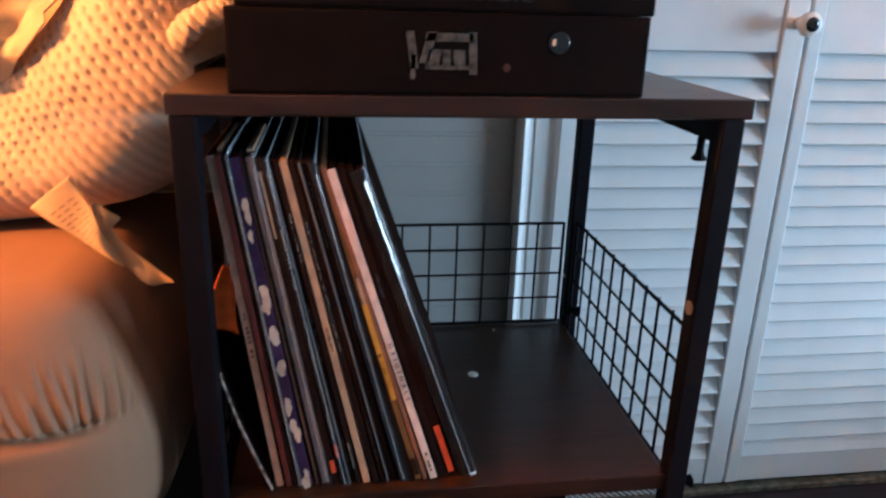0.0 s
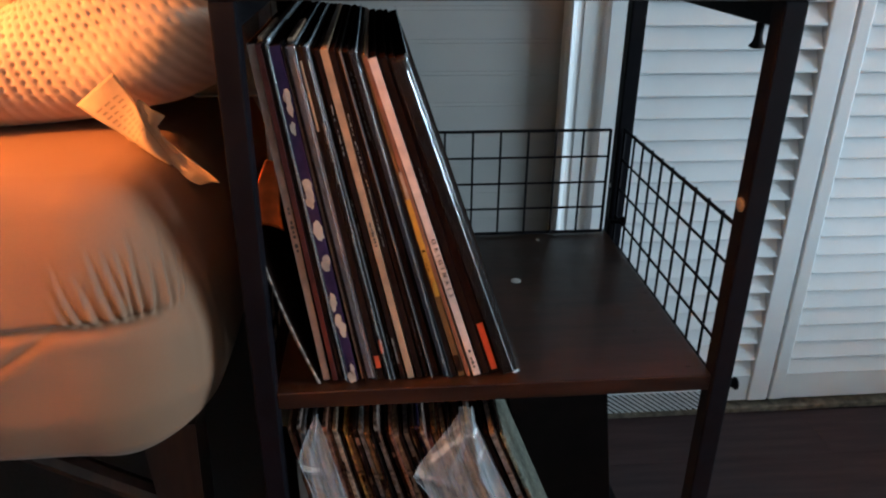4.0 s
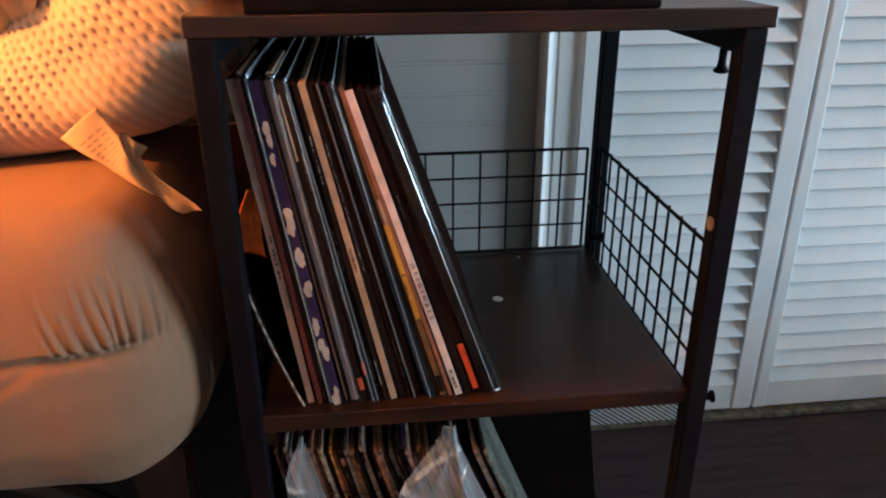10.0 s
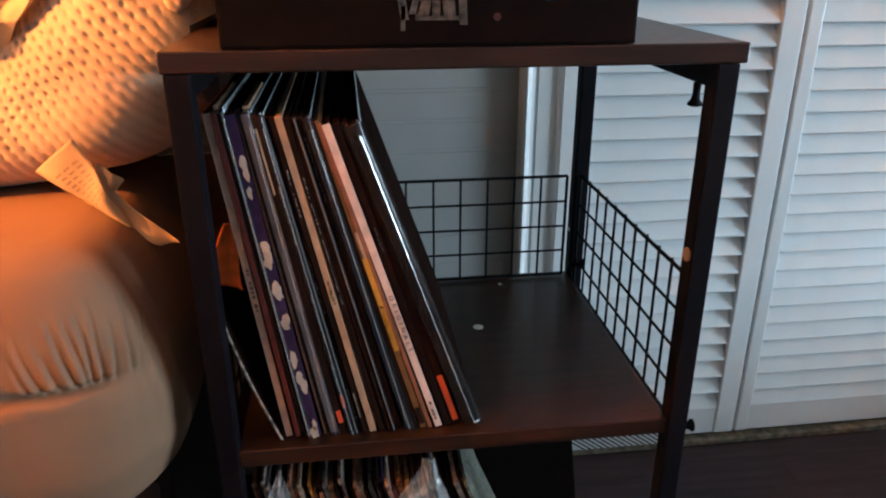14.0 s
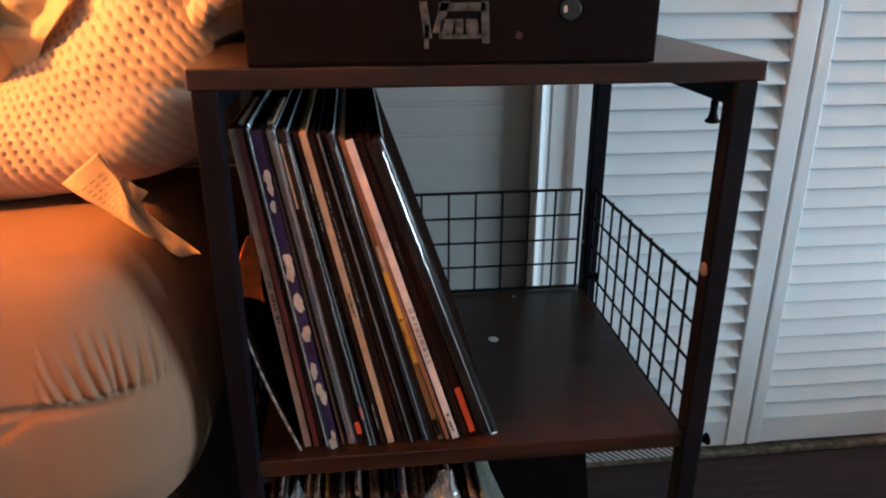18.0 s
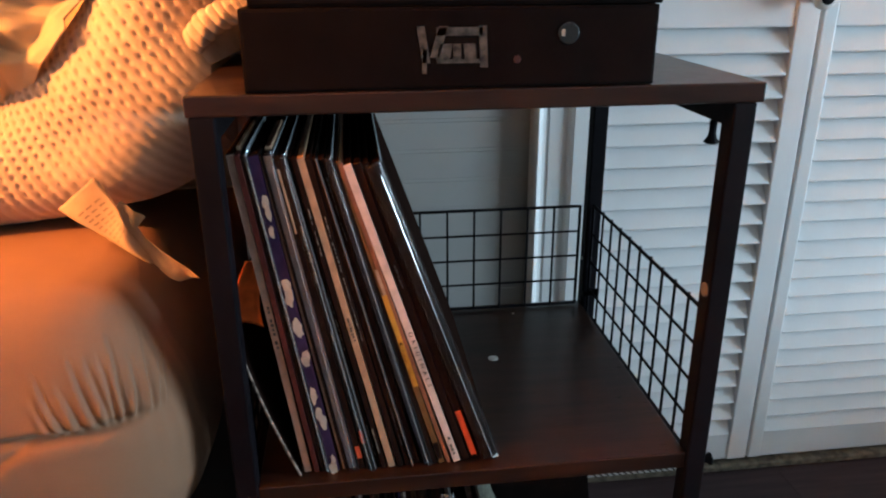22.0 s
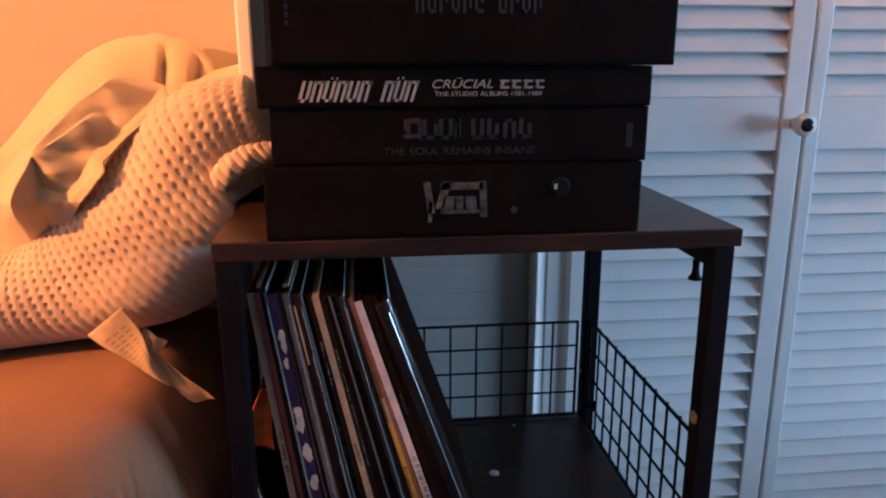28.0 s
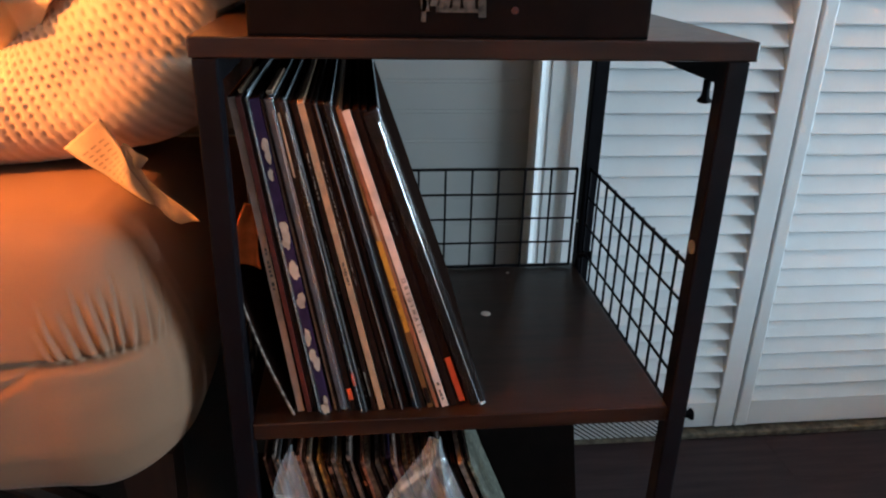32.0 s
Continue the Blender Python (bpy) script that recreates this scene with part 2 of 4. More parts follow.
def facing(x, y, z):
    """The pose of writing that reads along +x on a face towards -y."""
    return pose(x, y, z, 90, 0, 0)


def strokes(name, spots, depth, y, mat, parent, label=""):
    """Plain bars on a face towards -y: each (x0, x1, z0, z1, slant) is a part of its own."""
    for x0, x1, z0, z1, slant in spots:
        bm = bmesh.new()
        s = slant * (z1 - z0)
        f = [bm.verts.new((a, y, c)) for a, c in ((x0, z0), (x1, z0), (x1 + s, z1), (x0 + s, z1))]
        g = [bm.verts.new((v.co.x, y - depth, v.co.z)) for v in f]
        bm.faces.new(g)
        for k in range(4):
            bm.faces.new((f[k], f[(k + 1) % 4], g[(k + 1) % 4], g[k]))
        part(name, bm, mat, parent, label)


# ---- the room ----
BACK = 0.535
X0, X1, Y0, TOPZ = -1.7, 6.6, -6.5, 2.4
part("floor", box(X0, Y0, -0.06, X1, BACK + 0.1, -0.004), FLOOR)
tagged(bpy.data.objects["floor"], "dark brown wooden floor beside the bed", "floor", kind="structure")
tagged(part("wall_north", box(X0, BACK, 0, -0.04, BACK + 0.1, TOPZ), WALL), "plain beige painted wall behind the bed", "wall", kind="structure")
tagged(part("wall_west", box(X0 - 0.1, Y0, 0, X0, BACK + 0.1, TOPZ), ROOMWALL), "plain beige painted side wall", "wall", kind="structure")
tagged(part("ceiling", box(X0, Y0, TOPZ, X1, BACK + 0.1, TOPZ + 0.1), CEIL), "plain white ceiling", "ceiling", kind="structure")
tagged(part("wall_south", box(X0, Y0 - 0.1, 0, X1, Y0, TOPZ), ROOMWALL), "plain beige painted wall", "wall", kind="structure")
east = thing("wall_east", "plain beige wall with a window opening", "wall", kind="structure")
for a in ((Y0 - 0.1, 0, -2.9, TOPZ), (-0.9, 0, BACK + 0.1, TOPZ), (-2.9, 0, -0.9, 0.15), (-2.9, 1.85, -0.9, TOPZ)):
    part("wall_piece", box(X1, a[0], a[1], X1 + 0.1, a[2], a[3]), ROOMWALL, east)
win = thing("window_1", "white framed daylight window", "window", kind="structure")
for a in ((-2.9, 0.15, -2.85, 1.85), (-0.95, 0.15, -0.9, 1.85), (-2.85, 0.15, -0.95, 0.20), (-2.85, 1.80, -0.95, 1.85)):
    part("window_frame", box(X1 + 0.02, a[0], a[1], X1 + 0.07, a[2], a[3], 0.004), WHITE, win)

# Grey boards of the narrow wall beside the closet, each with its own joint.
panel = thing("wall_panelling", "grey painted horizontal boards between two white trims", "wall", kind="structure")
PANEL = 0.548
z = 0.0175
while z < TOPZ - 0.05:
    part("board", box(0.0, PANEL, z + 0.0001, 0.425, PANEL + 0.02, z + 0.0414, 0.0004, 1), BOARD, panel)
    part("bead", box(0.0, PANEL + 0.0003, z + 0.0416, 0.425, PANEL + 0.02, z + 0.0474, 0.0004, 1), BOARD, panel)
    z += 0.0475
part("backing", box(-0.04, PANEL + 0.021, 0, 0.46, PANEL + 0.1, TOPZ), WALL, panel)

trim = thing("trim", "white painted moulded vertical trim on the wall", "trim", kind="structure")
part("trim_board", box(-0.0110, 0.295, 0, 0.0068, BACK + 0.02, TOPZ, 0.003), WHITE, trim)
part("trim_bead", box(0.0068, 0.42, 0, 0.028, BACK + 0.013, TOPZ, 0.003), TANWOOD, trim, "tan wooden inner trim")
part("trim_side", box(0.0069, 0.299, 0, 0.0079, 0.419, TOPZ, 0.0003, 1), TANWOOD, trim, "tan wooden side of the trim")
casing = thing("door_casing", "white moulded casing of the closet opening", "trim", kind="structure")
outline = [(0.402, BACK + 0.05), (0.402, BACK - 0.008), (0.4045, BACK - 0.014), (0.409, BACK - 0.0165), (0.4135, BACK - 0.014), (0.417, BACK - 0.010), (0.422, BACK - 0.0088), (0.4265, BACK - 0.0088), (0.4275, BACK - 0.0105), (0.456, BACK - 0.0115), (0.4585, BACK - 0.0165), (0.465, BACK - 0.019), (0.488, BACK - 0.019), (0.494, BACK - 0.016), (0.494, BACK + 0.05)]
part("moulding", prism(outline, 2, 0, TOPZ), WHITE, casing)


# ---- louvred closet doors ----
def louvre_door(name, x0, x1, left, right, label):
    """A folding panel with its front face at y = 0.52, stiles of the given widths, slats and rails."""
    door = thing(name, label, "closet door", kind="structure")
    y, d = 0.520, 0.028
    part("stile", box(x0, y, 0.018, x0 + left, y + d, 2.03, 0.003), DOOR, door)
    part("stile", box(x1 - right, y, 0.018, x1, y + d, 2.03, 0.003), DOOR, door)
    a, b = x0 + left, x1 - right
    for z0, z1 in ((0.018, 0.075), (0.812, 0.901), (1.94, 2.03)):
        part("rail", box(a, y + 0.003, z0, b, y + d - 0.003, z1, 0.002), DOOR, door)
    me = None
    for low, high in ((0.075, 0.812), (0.901, 1.94)):
        n = round((high - low) / 0.0350)
        step = (high - low) / n
        for k in range(n):
            if me is None:
                bm = box(-(b - a) / 2, -0.0033, -0.0235, (b - a) / 2, 0.0033, 0.0235, 0.0016, 2)
                bmesh.ops.rotate(bm, cent=(0, 0, 0), matrix=Matrix.Rotation(radians(-27), 3, "X"), verts=bm.verts)
                me = mesh_of(bm, "slat", DOOR)
            ob = new("slat", me)
            ob.parent = door
            ob.location = ((a + b) / 2, y + 0.0145, low + (k + 0.5) * step)
    return door


louvre_door("closet_door_1", 0.496, 0.842, 0.016, 0.039, "white louvred folding closet door beside the record rack")
louvre_door("closet_door_2", 0.846, 1.32, 0.026, 0.039, "white louvred folding closet door, closed")
louvre_door("closet_door_3", 1.324, 1.80, 0.039, 0.039, "white louvred folding closet door, closed")
tagged(part("wall_closet_side", box(1.80, BACK - 0.03, 0, X1, BACK + 0.1, TOPZ), WALL), "plain beige wall beyond the closet", "wall", kind="structure")
tagged(part("wall_over_closet", box(0.496, BACK - 0.03, 2.035, 1.80, BACK + 0.1, TOPZ), WALL), "plain beige wall over the closet", "wall", kind="structure")
# Unseen low wall, added to hold window light off the lower right doors.
tagged(part("wall_low", box(2.0, -0.62, 0, 2.1, BACK - 0.031, 0.33), WALL), "unseen low beige wall, added to shade the lower closet doors", "wall", kind="structure")
tagged(part("closet_back", box(0.46, BACK + 0.3, 0, 1.9, BACK + 0.4, TOPZ), WALL), "plain inner wall of the closet", "wall", kind="structure")
tagged(part("threshold", box(0.496, 0.513, -0.004, 1.80, 0.60, 0.009, 0.003), STRIP), "worn beige threshold strip under the closet doors", "trim", kind="structure")

vent = thing("floor_vent", "white slatted vent strip standing on the closet threshold", "vent", (0.0, 0.0, 0.0))
part("vent_body", box(0.503, 0.5136, 0.0092, 0.706, 0.5192, 0.052, 0.0012), DOOR, vent)
for k in range(19):
    a = 0.489 + 0.0118 * k
    bm = prism(((max(a, 0.504), 0.050 - max(0.0, 0.504 - a) * 0.72), (max(a + 0.0038, 0.505), 0.050 - max(0.0, 0.505 - a - 0.0038) * 0.72), (min(a + 0.0580, 0.705), 0.0105 + max(0.0, a + 0.0580 - 0.705) * 0.72), (min(a + 0.0542, 0.7045), 0.0105 + max(0.0, a + 0.0542 - 0.7045) * 0.72)), 1, 0.5127, 0.5135)
    part("slot", bm, DARK, vent, "dark slanted slot")

knob = thing("door_knob", "round white ceramic knob with a black centre", "door knob", (0.826, 0.52, 0.856))
turn = pose(0, 0, 0, 90, 0, 0)
part("knob_body", lathe(((0.009, 0), (0.008, 0.012), (0.012, 0.018), (0.0175, 0.024), (0.0185, 0.030), (0.016, 0.035), (0.011, 0.0365)), turn), CERAMIC, knob, smooth=True)
part("knob_centre", lathe(((0.0108, 0.0355), (0.0108, 0.0372), (0.008, 0.0385), (0.003, 0.0385)), turn), BLACKGLOSS, knob, "black enamel centre", smooth=True)

# ---- the record rack ----
W, D, T = 0.464, 0.380, 0.81
rack = thing("record_rack", "dark wood and black steel side table with open shelves", "side table")
part("table_top", box(0, 0, T - 0.0165, W, D, T, 0.0015), WOOD, rack, "dark brown wood top board")
S = 0.4475
part("middle_shelf", box(0.022, 0.004, S - 0.0180, 0.438, D - 0.012, S, 0.0012), WOOD, rack)
B = 0.092
part("bottom_shelf", box(0.022, 0.004, B - 0.0180, 0.438, D - 0.012, B, 0.0012), WOOD, rack)
LEG = 0.020
for x in (0.002, 0.4385):
    for y in (0.001, 0.352):
        leg = part("leg", box(x, y, 0.006, x + LEG, y + LEG, T - 0.0165, 0.0018), METAL, rack)
        part("foot", box(x + 0.002, y + 0.002, 0, x + LEG - 0.002, y + LEG - 0.002, 0.006, 0.001), DARK, leg)
    part("top_rail", box(x + 0.001, 0.021, T - 0.038, x + LEG - 0.001, 0.352, T - 0.0165, 0.0015), METAL, rack)
    for zz in (S - 0.018, B - 0.018):
        part("side_rail", box(x + 0.003, 0.021, zz - 0.014, x + LEG - 0.003, 0.352, zz, 0.0015), METAL, rack)


def peg(m):
    """A black flared screw end."""
    return lathe(((0.0035, 0), (0.0032, 0.010), (0.0042, 0.015), (0.0066, 0.018), (0.0066, 0.0195), (0.004, 0.0205)), m, 16)


part("peg", peg(Matrix.Translation((0.440, 0.036, 0.7725)) @ pose(0, 0, 0, 180, 0, 0)), METAL, rack, "black flared screw", smooth=True)
part("peg", peg(Matrix.Translation((0.4585, 0.026, 0.420)) @ pose(0, 0, 0, 0, 90, 0)), METAL, rack, "black flared screw", smooth=True)
part("peg", peg(Matrix.Translation((0.434, 0.335, 0.472)) @ pose(0, 0, 0, 0, 90, 0)), METAL, rack, "black flared screw", smooth=True)
part("screw_cover", lathe(((0.0066, 0), (0.0066, 0.0012), (0.005, 0.0018)), Matrix.Translation((0.4385, 0.0100, 0.622)) @ pose(0, 0, 0, 0, -90, 0)), CORK, rack, "beige round sticker")
part("screw_cover", lathe(((0.0062, 0), (0.0062, 0.0006), (0.0055, 0.0009)), Matrix.Translation((0.284, 0.215, S))), DOTMAT, rack, "white round screw cover")
part("screw_head", lathe(((0.002, 0), (0.002, 0.0006), (0.001, 0.0009)), Matrix.Translation((0.335, 0.335, S)), 10), DOTMAT, rack)
part("screw_head", lathe(((0.0025, 0), (0.0025, 0.001), (0.001, 0.0015)), Matrix.Translation((0.4385, 0.362, 0.515)) @ pose(0, 0, 0, 0, -90, 0), 10), DOTMAT, rack)


def wire_panel(a, b, z0, z1, rows, cols, skip_ends=True):
    """A welded wire panel between two plan points."""
    p = part("wire_panel", rod((*a, z1), (*b, z1), 0.0021), METAL, rack, "black welded wire panel")
    part("wire", rod((*a, z0), (*b, z0), 0.0021), METAL, p)
    for k in range(1, rows):
        zz = z0 + (z1 - z0) * k / rows
        part("wire", rod((*a, zz), (*b, zz), 0.0016, 6), METAL, p)
    for k in range(cols + 1):
        q = (a[0] + (b[0] - a[0]) * k / cols, a[1] + (b[1] - a[1]) * k / cols)
        end = k in (0, cols)
        n = Vector((b[1] - a[1], a[0] - b[0], 0)).normalized() * (0 if end else 0.0024)
        part("wire", rod((q[0] + n.x, q[1] + n.y, z0 - 0.001), (q[0] + n.x, q[1] + n.y, z1 + (0.0 if end else 0.002)), 0.0021 if end else 0.0016, 6), METAL, p)
    return p


for z0, z1 in ((S + 0.004, 0.5955),):
    wire_panel((0.0252, 0.352), (0.4278, 0.352), z0, z1, 4, 11)
    wire_panel((0.446, 0.0255), (0.446, 0.3485), z0 - 0.018, z1, 4, 10)
    wire_panel((0.012, 0.3485), (0.012, 0.0255), z0 - 0.018, z1, 4, 10)


# ---- records ----
def tone(name, colour, rough=0.5, vary=0.2, scale=45):
    if name in bpy.data.materials:
        return bpy.data.materials[name]
    return material(name, colour, rough, vary=vary, scale=scale, bump=0.12, bump_scale=350, spec=0.0 if max(colour) < 0.06 else 0.09)


TONES = {
    "tan": (0.27, 0.178, 0.142), "maroon": (0.085, 0.022, 0.018), "navy": (0.032, 0.019, 0.050), "lilac": (0.25, 0.205, 0.215),
    "black": (0.0150, 0.0078, 0.0062), "kraft": (0.38, 0.235, 0.150), "brown": (0.15, 0.066, 0.024), "pink": (0.66, 0.47, 0.40),
    "grey": (0.13, 0.115, 0.11), "ochre": (0.52, 0.235, 0.035), "rust": (0.24, 0.085, 0.045), "green": (0.17, 0.17, 0.13), "orange": (0.85, 0.17, 0.04),
    "red": (0.60, 0.085, 0.035), "blue": (0.024, 0.021, 0.026), "cream": (0.43, 0.345, 0.285),
}


for name, colour in list(TONES.items()):
    dull = 0.40 * (colour[0] + colour[1] + colour[2]) / 3
    TONES["worn_" + name] = tuple(0.75 * c + 0.32 * dull for c in colour)


def paper(name):
    if name.startswith("worn_"):
        return tone("sleeve_card_" + name, TONES[name], 0.55, 0.42, 170)
    return tone("sleeve_card_" + name, TONES[name], 0.8 if name == "black" else 0.5, 0.15, 60)


def puffed(w, h, t):
    """A cardboard sleeve: width t along x, h deep along y, w high along z, with its corner at the origin; rounded edges."""
    return box(0, 0, 0, t, h, w, min(0.0012, t * 0.3), 2)


def record(x, lean, thick, colour, label, y=0.020, base=None, height=0.315, marks=(), bag=False, group="records on the middle shelf"):
    """A sleeve with its spine to the front; x: the spine's lower left corner; lean: how far its head lies to the left, in metres."""
    base = S if base is None else base
    a = math.asin(lean / height)
    ob = thing("vinyl_record", label, "record", (x, y, base + 0.0003), group)
    ob.rotation_euler = (0, -a, 0)
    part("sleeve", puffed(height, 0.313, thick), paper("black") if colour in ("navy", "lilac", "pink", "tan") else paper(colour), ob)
    part("spine", box(0.0003, -0.0008, 0.001, thick - 0.0003, 0.0006, height - 0.001, 0.0003, 1), paper(colour), ob)
    part("disc", lathe(((0.0, 0.0), (0.150, 0.0), (0.151, 0.0004), (0.150, 0.0008), (0.0, 0.0008)), Matrix.Translation((thick * 0.5 - 0.0004, 0.157, height * 0.5)) @ pose(0, 0, 0, 0, 90, 0), 40), BLACKGLOSS, ob, "black vinyl disc inside the sleeve")
    for z0, z1, x0, x1, tint in marks:
        m = tint if not isinstance(tint, str) else paper(tint)
        if tint == "cream":
            r0 = random.Random(int(z0 * 997) + 3)
            cx, cz, hx, hz = thick * (x0 + x1) / 2, height * (z0 + z1) / 2, thick * (x1 - x0) / 2, height * (z1 - z0) / 2
            ring = [(cx + hx * r0.uniform(0.55, 1.2) * math.cos(q * math.pi / 6.5), cz + hz * r0.uniform(0.6, 1.15) * math.sin(q * math.pi / 6.5)) for q in range(13)]
            part("spine_mark", prism(ring, 1, -0.0011 - 0.0003 * (int(z0 * 200) % 4), -0.0006), m, ob)
            continue
        part("spine_mark", box(thick * x0, -0.0014, height * z0, thick * x1, -0.0006, height * z1, 0.0002, 1), m, ob)
    if bag:
        w = thick + 0.0012
        bm = bmesh.new()
        lip = [(w + 0.0004, 0.004), (w, -0.0035), (w * 0.6, -0.0065), (w * 0.3, -0.0055), (-0.0008, -0.002), (-0.0012, 0.030)]
        rows = [[bm.verts.new((px + (0.0015 if zz < 0.01 else 0), py, zz)) for px, py in lip] for zz in (0.0004, 0.006, height * 0.3, height * 0.6, height + 0.003)]
        for r0, r1 in zip(rows, rows[1:]):
            for k in range(len(lip) - 1):
                bm.faces.new((r0[k], r0[k + 1], r1[k + 1], r1[k]))
        part("outer_sleeve", bm, POLY, ob, "clear polythene outer sleeve", True)
        part("sealed_edge", rod((w * 0.62, -0.0062, 0.003), (w * 0.66, -0.0060, height * 0.97), 0.0005 if thick < 0.012 else 0.0006), FILM, ob, "glossy folded polythene edge")
        part("sleeve_mouth", box(w - 0.0010, 0.002, height - 0.001, w - 0.0005, 0.308, height + 0.0030 + 0.002 * math.sin(x * 700), 0.0002, 1), FILM, ob, "open polythene edge at the head")
        if thick > 0.010:
            part("sealed_edge", rod((w * 0.64, -0.0060, 0.0035), (w * 0.98, -0.003, 0.0022), 0.0014), FILM, ob)
    return ob


def dashes(z0, z1, n, tint, seed, x0=0.35, x1=0.65):
    """Short bars up a spine, where there is lettering too small to read."""
    r = random.Random(seed)
    out, z = [], z0
    step = (z1 - z0) / n
    for k in range(n):
        if r.random() < 0.88:
            out.append((z + step * r.uniform(0.02, 0.2), z + step * r.uniform(0.55, 1.0), x0 + r.uniform(0, 0.12), x1 - r.uniform(0, 0.12), tint))
        z += step
    return out


blots = []
for low, high, x0, x1 in ((0.005, 0.03, 0.1, 0.8), (0.03, 0.053, 0.45, 0.7), (0.165, 0.20, 0.3, 0.97), (0.19, 0.235, 0.05, 0.7), (0.255, 0.275, 0.05, 0.4), (0.27, 0.295, 0.1, 0.6), (0.385, 0.40, 0.1, 0.8), (0.395, 0.415, 0.2, 0.95), (0.475, 0.50, 0.3, 0.95), (0.49, 0.52, 0.05, 0.8), (0.575, 0.60, 0.0, 0.7), (0.59, 0.62, 0.3, 0.95), (0.62, 0.648, 0.05, 0.9), (0.78, 0.795, 0.3, 0.6), (0.83, 0.86, 0.45, 0.75), (0.855, 0.885, 0.3, 0.8)):
    blots.append((low - 0.012, high + 0.012, max(0.02, x0 - 0.08), min(0.98, x1 + 0.12), "cream"))

# x of the foot, room at the foot, colour, label, marks, bag
ROWS_UP = [
    (0.0640, 0.0098, "tan", "record in a greyish tan card sleeve, leaning", dashes(0.43, 0.57, 10, INK_GREY, 3, 0.3, 0.75), False),
    (0.0732, 0.0072, "maroon", "record in a dark maroon sleeve, leaning", (), False),
    (0.0800, 0.0045, "black", "record in a thin black sleeve, leaning", (), False),
    (0.0842, 0.0042, "grey", "record in a grey sleeve in clear polythene", (), True),
    (0.0880, 0.0135, "navy", "record in a dark violet and cream patterned sleeve", blots, False),
    (0.1003, 0.0034, "tan", "record in a thin tan sleeve, leaning", (), False),
    (0.1036, 0.0022, "black", "record in a thin black sleeve, leaning", (), False),
    (0.1060, 0.0112, "lilac", "record in a lilac grey sleeve in clear polythene", (), True),
    (0.1160, 0.0085, "black", "record in a black sleeve with a narrow tan label", [(0.785, 0.965, 0.35, 0.62, "kraft"), (0.045, 0.088, 0.2, 0.95, "red")], False),
    (0.1238, 0.0075, "black", "record in a black sleeve with white spine lettering", dashes(0.64, 0.81, 14, INK_PALE, 7, 0.3, 0.68) + dashes(0.33, 0.49, 13, INK_PALE, 8, 0.3, 0.62) + [(0.10, 0.145, 0.3, 0.8, "red"), (0.16, 0.25, 0.35, 0.6, INK_PALE)], True),
    (0.1308, 0.0018, "grey", "record in a thin grey sleeve, leaning", (), False),
    (0.1328, 0.0050, "black", "record in a black sleeve with faded spine lettering", dashes(0.42, 0.6, 12, INK_PALE, 9) + dashes(0.05, 0.16, 8, INK_PALE, 19), False),
    (0.1376, 0.0066, "black", "record in a black sleeve with pale spine lettering", dashes(0.72, 0.86, 9, INK_PALE, 10) + [(0.06, 0.15, 0.2, 0.45, INK_PALE)], False),
    (0.1440, 0.0092, "kraft", "record in a kraft brown card sleeve, leaning", dashes(0.44, 0.53, 9, INK_GOLD, 15, 0.3, 0.7), False),
    (0.1528, 0.0080, "black", "record in a black sleeve with dotted spine lettering", dashes(0.45, 0.84, 30, INK_PALE, 11, 0.35, 0.6), False),
    (0.1604, 0.0062, "black", "record in a plain black sleeve, leaning", dashes(0.08, 0.22, 10, INK_GREY, 12), False),
    (0.1664, 0.0022, "grey", "record in a thin grey sleeve, leaning", (), False),
    (0.1690, 0.0085, "black", "record in a black sleeve, leaning", dashes(0.76, 0.95, 12, INK_GREY, 13), False),
    (0.1785, 0.0080, "blue", "record in a blue black sleeve, leaning", [(0.03, 0.07, 0.3, 0.6, INK_GREY)], True),
    (0.1862, 0.0080, "black", "record in a plain black sleeve, leaning", (), False),
    (0.1930, 0.0086, "brown", "record in a brown sleeve with an ochre patch", [(0.29, 0.60, 0.25, 0.98, "ochre"), (0.435, 0.445, 0.3, 0.9, "brown"), (0.60, 0.68, 0.5, 0.95, "kraft"), (0.02, 0.08, 0.1, 0.9, "black")] + dashes(0.31, 0.42, 7, "brown", 31, 0.3, 0.6), False),
    (0.2006, 0.0056, "rust", "record in a dark rust sleeve, leaning", (), False),
    (0.2072, 0.0095, "pink", "record in a pale pinkish white sleeve, leaning", dashes(0.03, 0.10, 5, INK_SILVER, 16, 0.3, 0.7), False),
    (0.2164, 0.0086, "black", "record in a black sleeve, leaning", dashes(0.62, 0.70, 5, INK_GREY, 14), False),
    (0.2248, 0.0094, "black", "record in a black sleeve with a red spine label", [(0.015, 0.185, 0.2, 0.9, "red")], False),
    (0.2368, 0.0155, "black", "record in a black sleeve in clear polythene", (), True),
]
white_record = None
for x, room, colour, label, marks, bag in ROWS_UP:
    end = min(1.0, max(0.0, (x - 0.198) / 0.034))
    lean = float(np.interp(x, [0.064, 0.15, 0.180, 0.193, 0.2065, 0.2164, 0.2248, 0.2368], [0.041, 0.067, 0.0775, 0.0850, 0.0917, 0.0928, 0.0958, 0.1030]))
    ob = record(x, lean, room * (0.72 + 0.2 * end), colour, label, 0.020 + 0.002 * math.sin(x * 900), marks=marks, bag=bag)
    # Lamplight on two sleeve heads, put in as kraft coloured strips.
    if colour in ("maroon", "lilac"):
        part("inner_sleeve", box(0.001, 0.015, 0.313, room * 0.6, 0.13, 0.3185, 0.0006, 1), paper("kraft"), ob, "kraft strip added for the lamplit head of the sleeve")
    if colour == "pink":
        white_record = ob

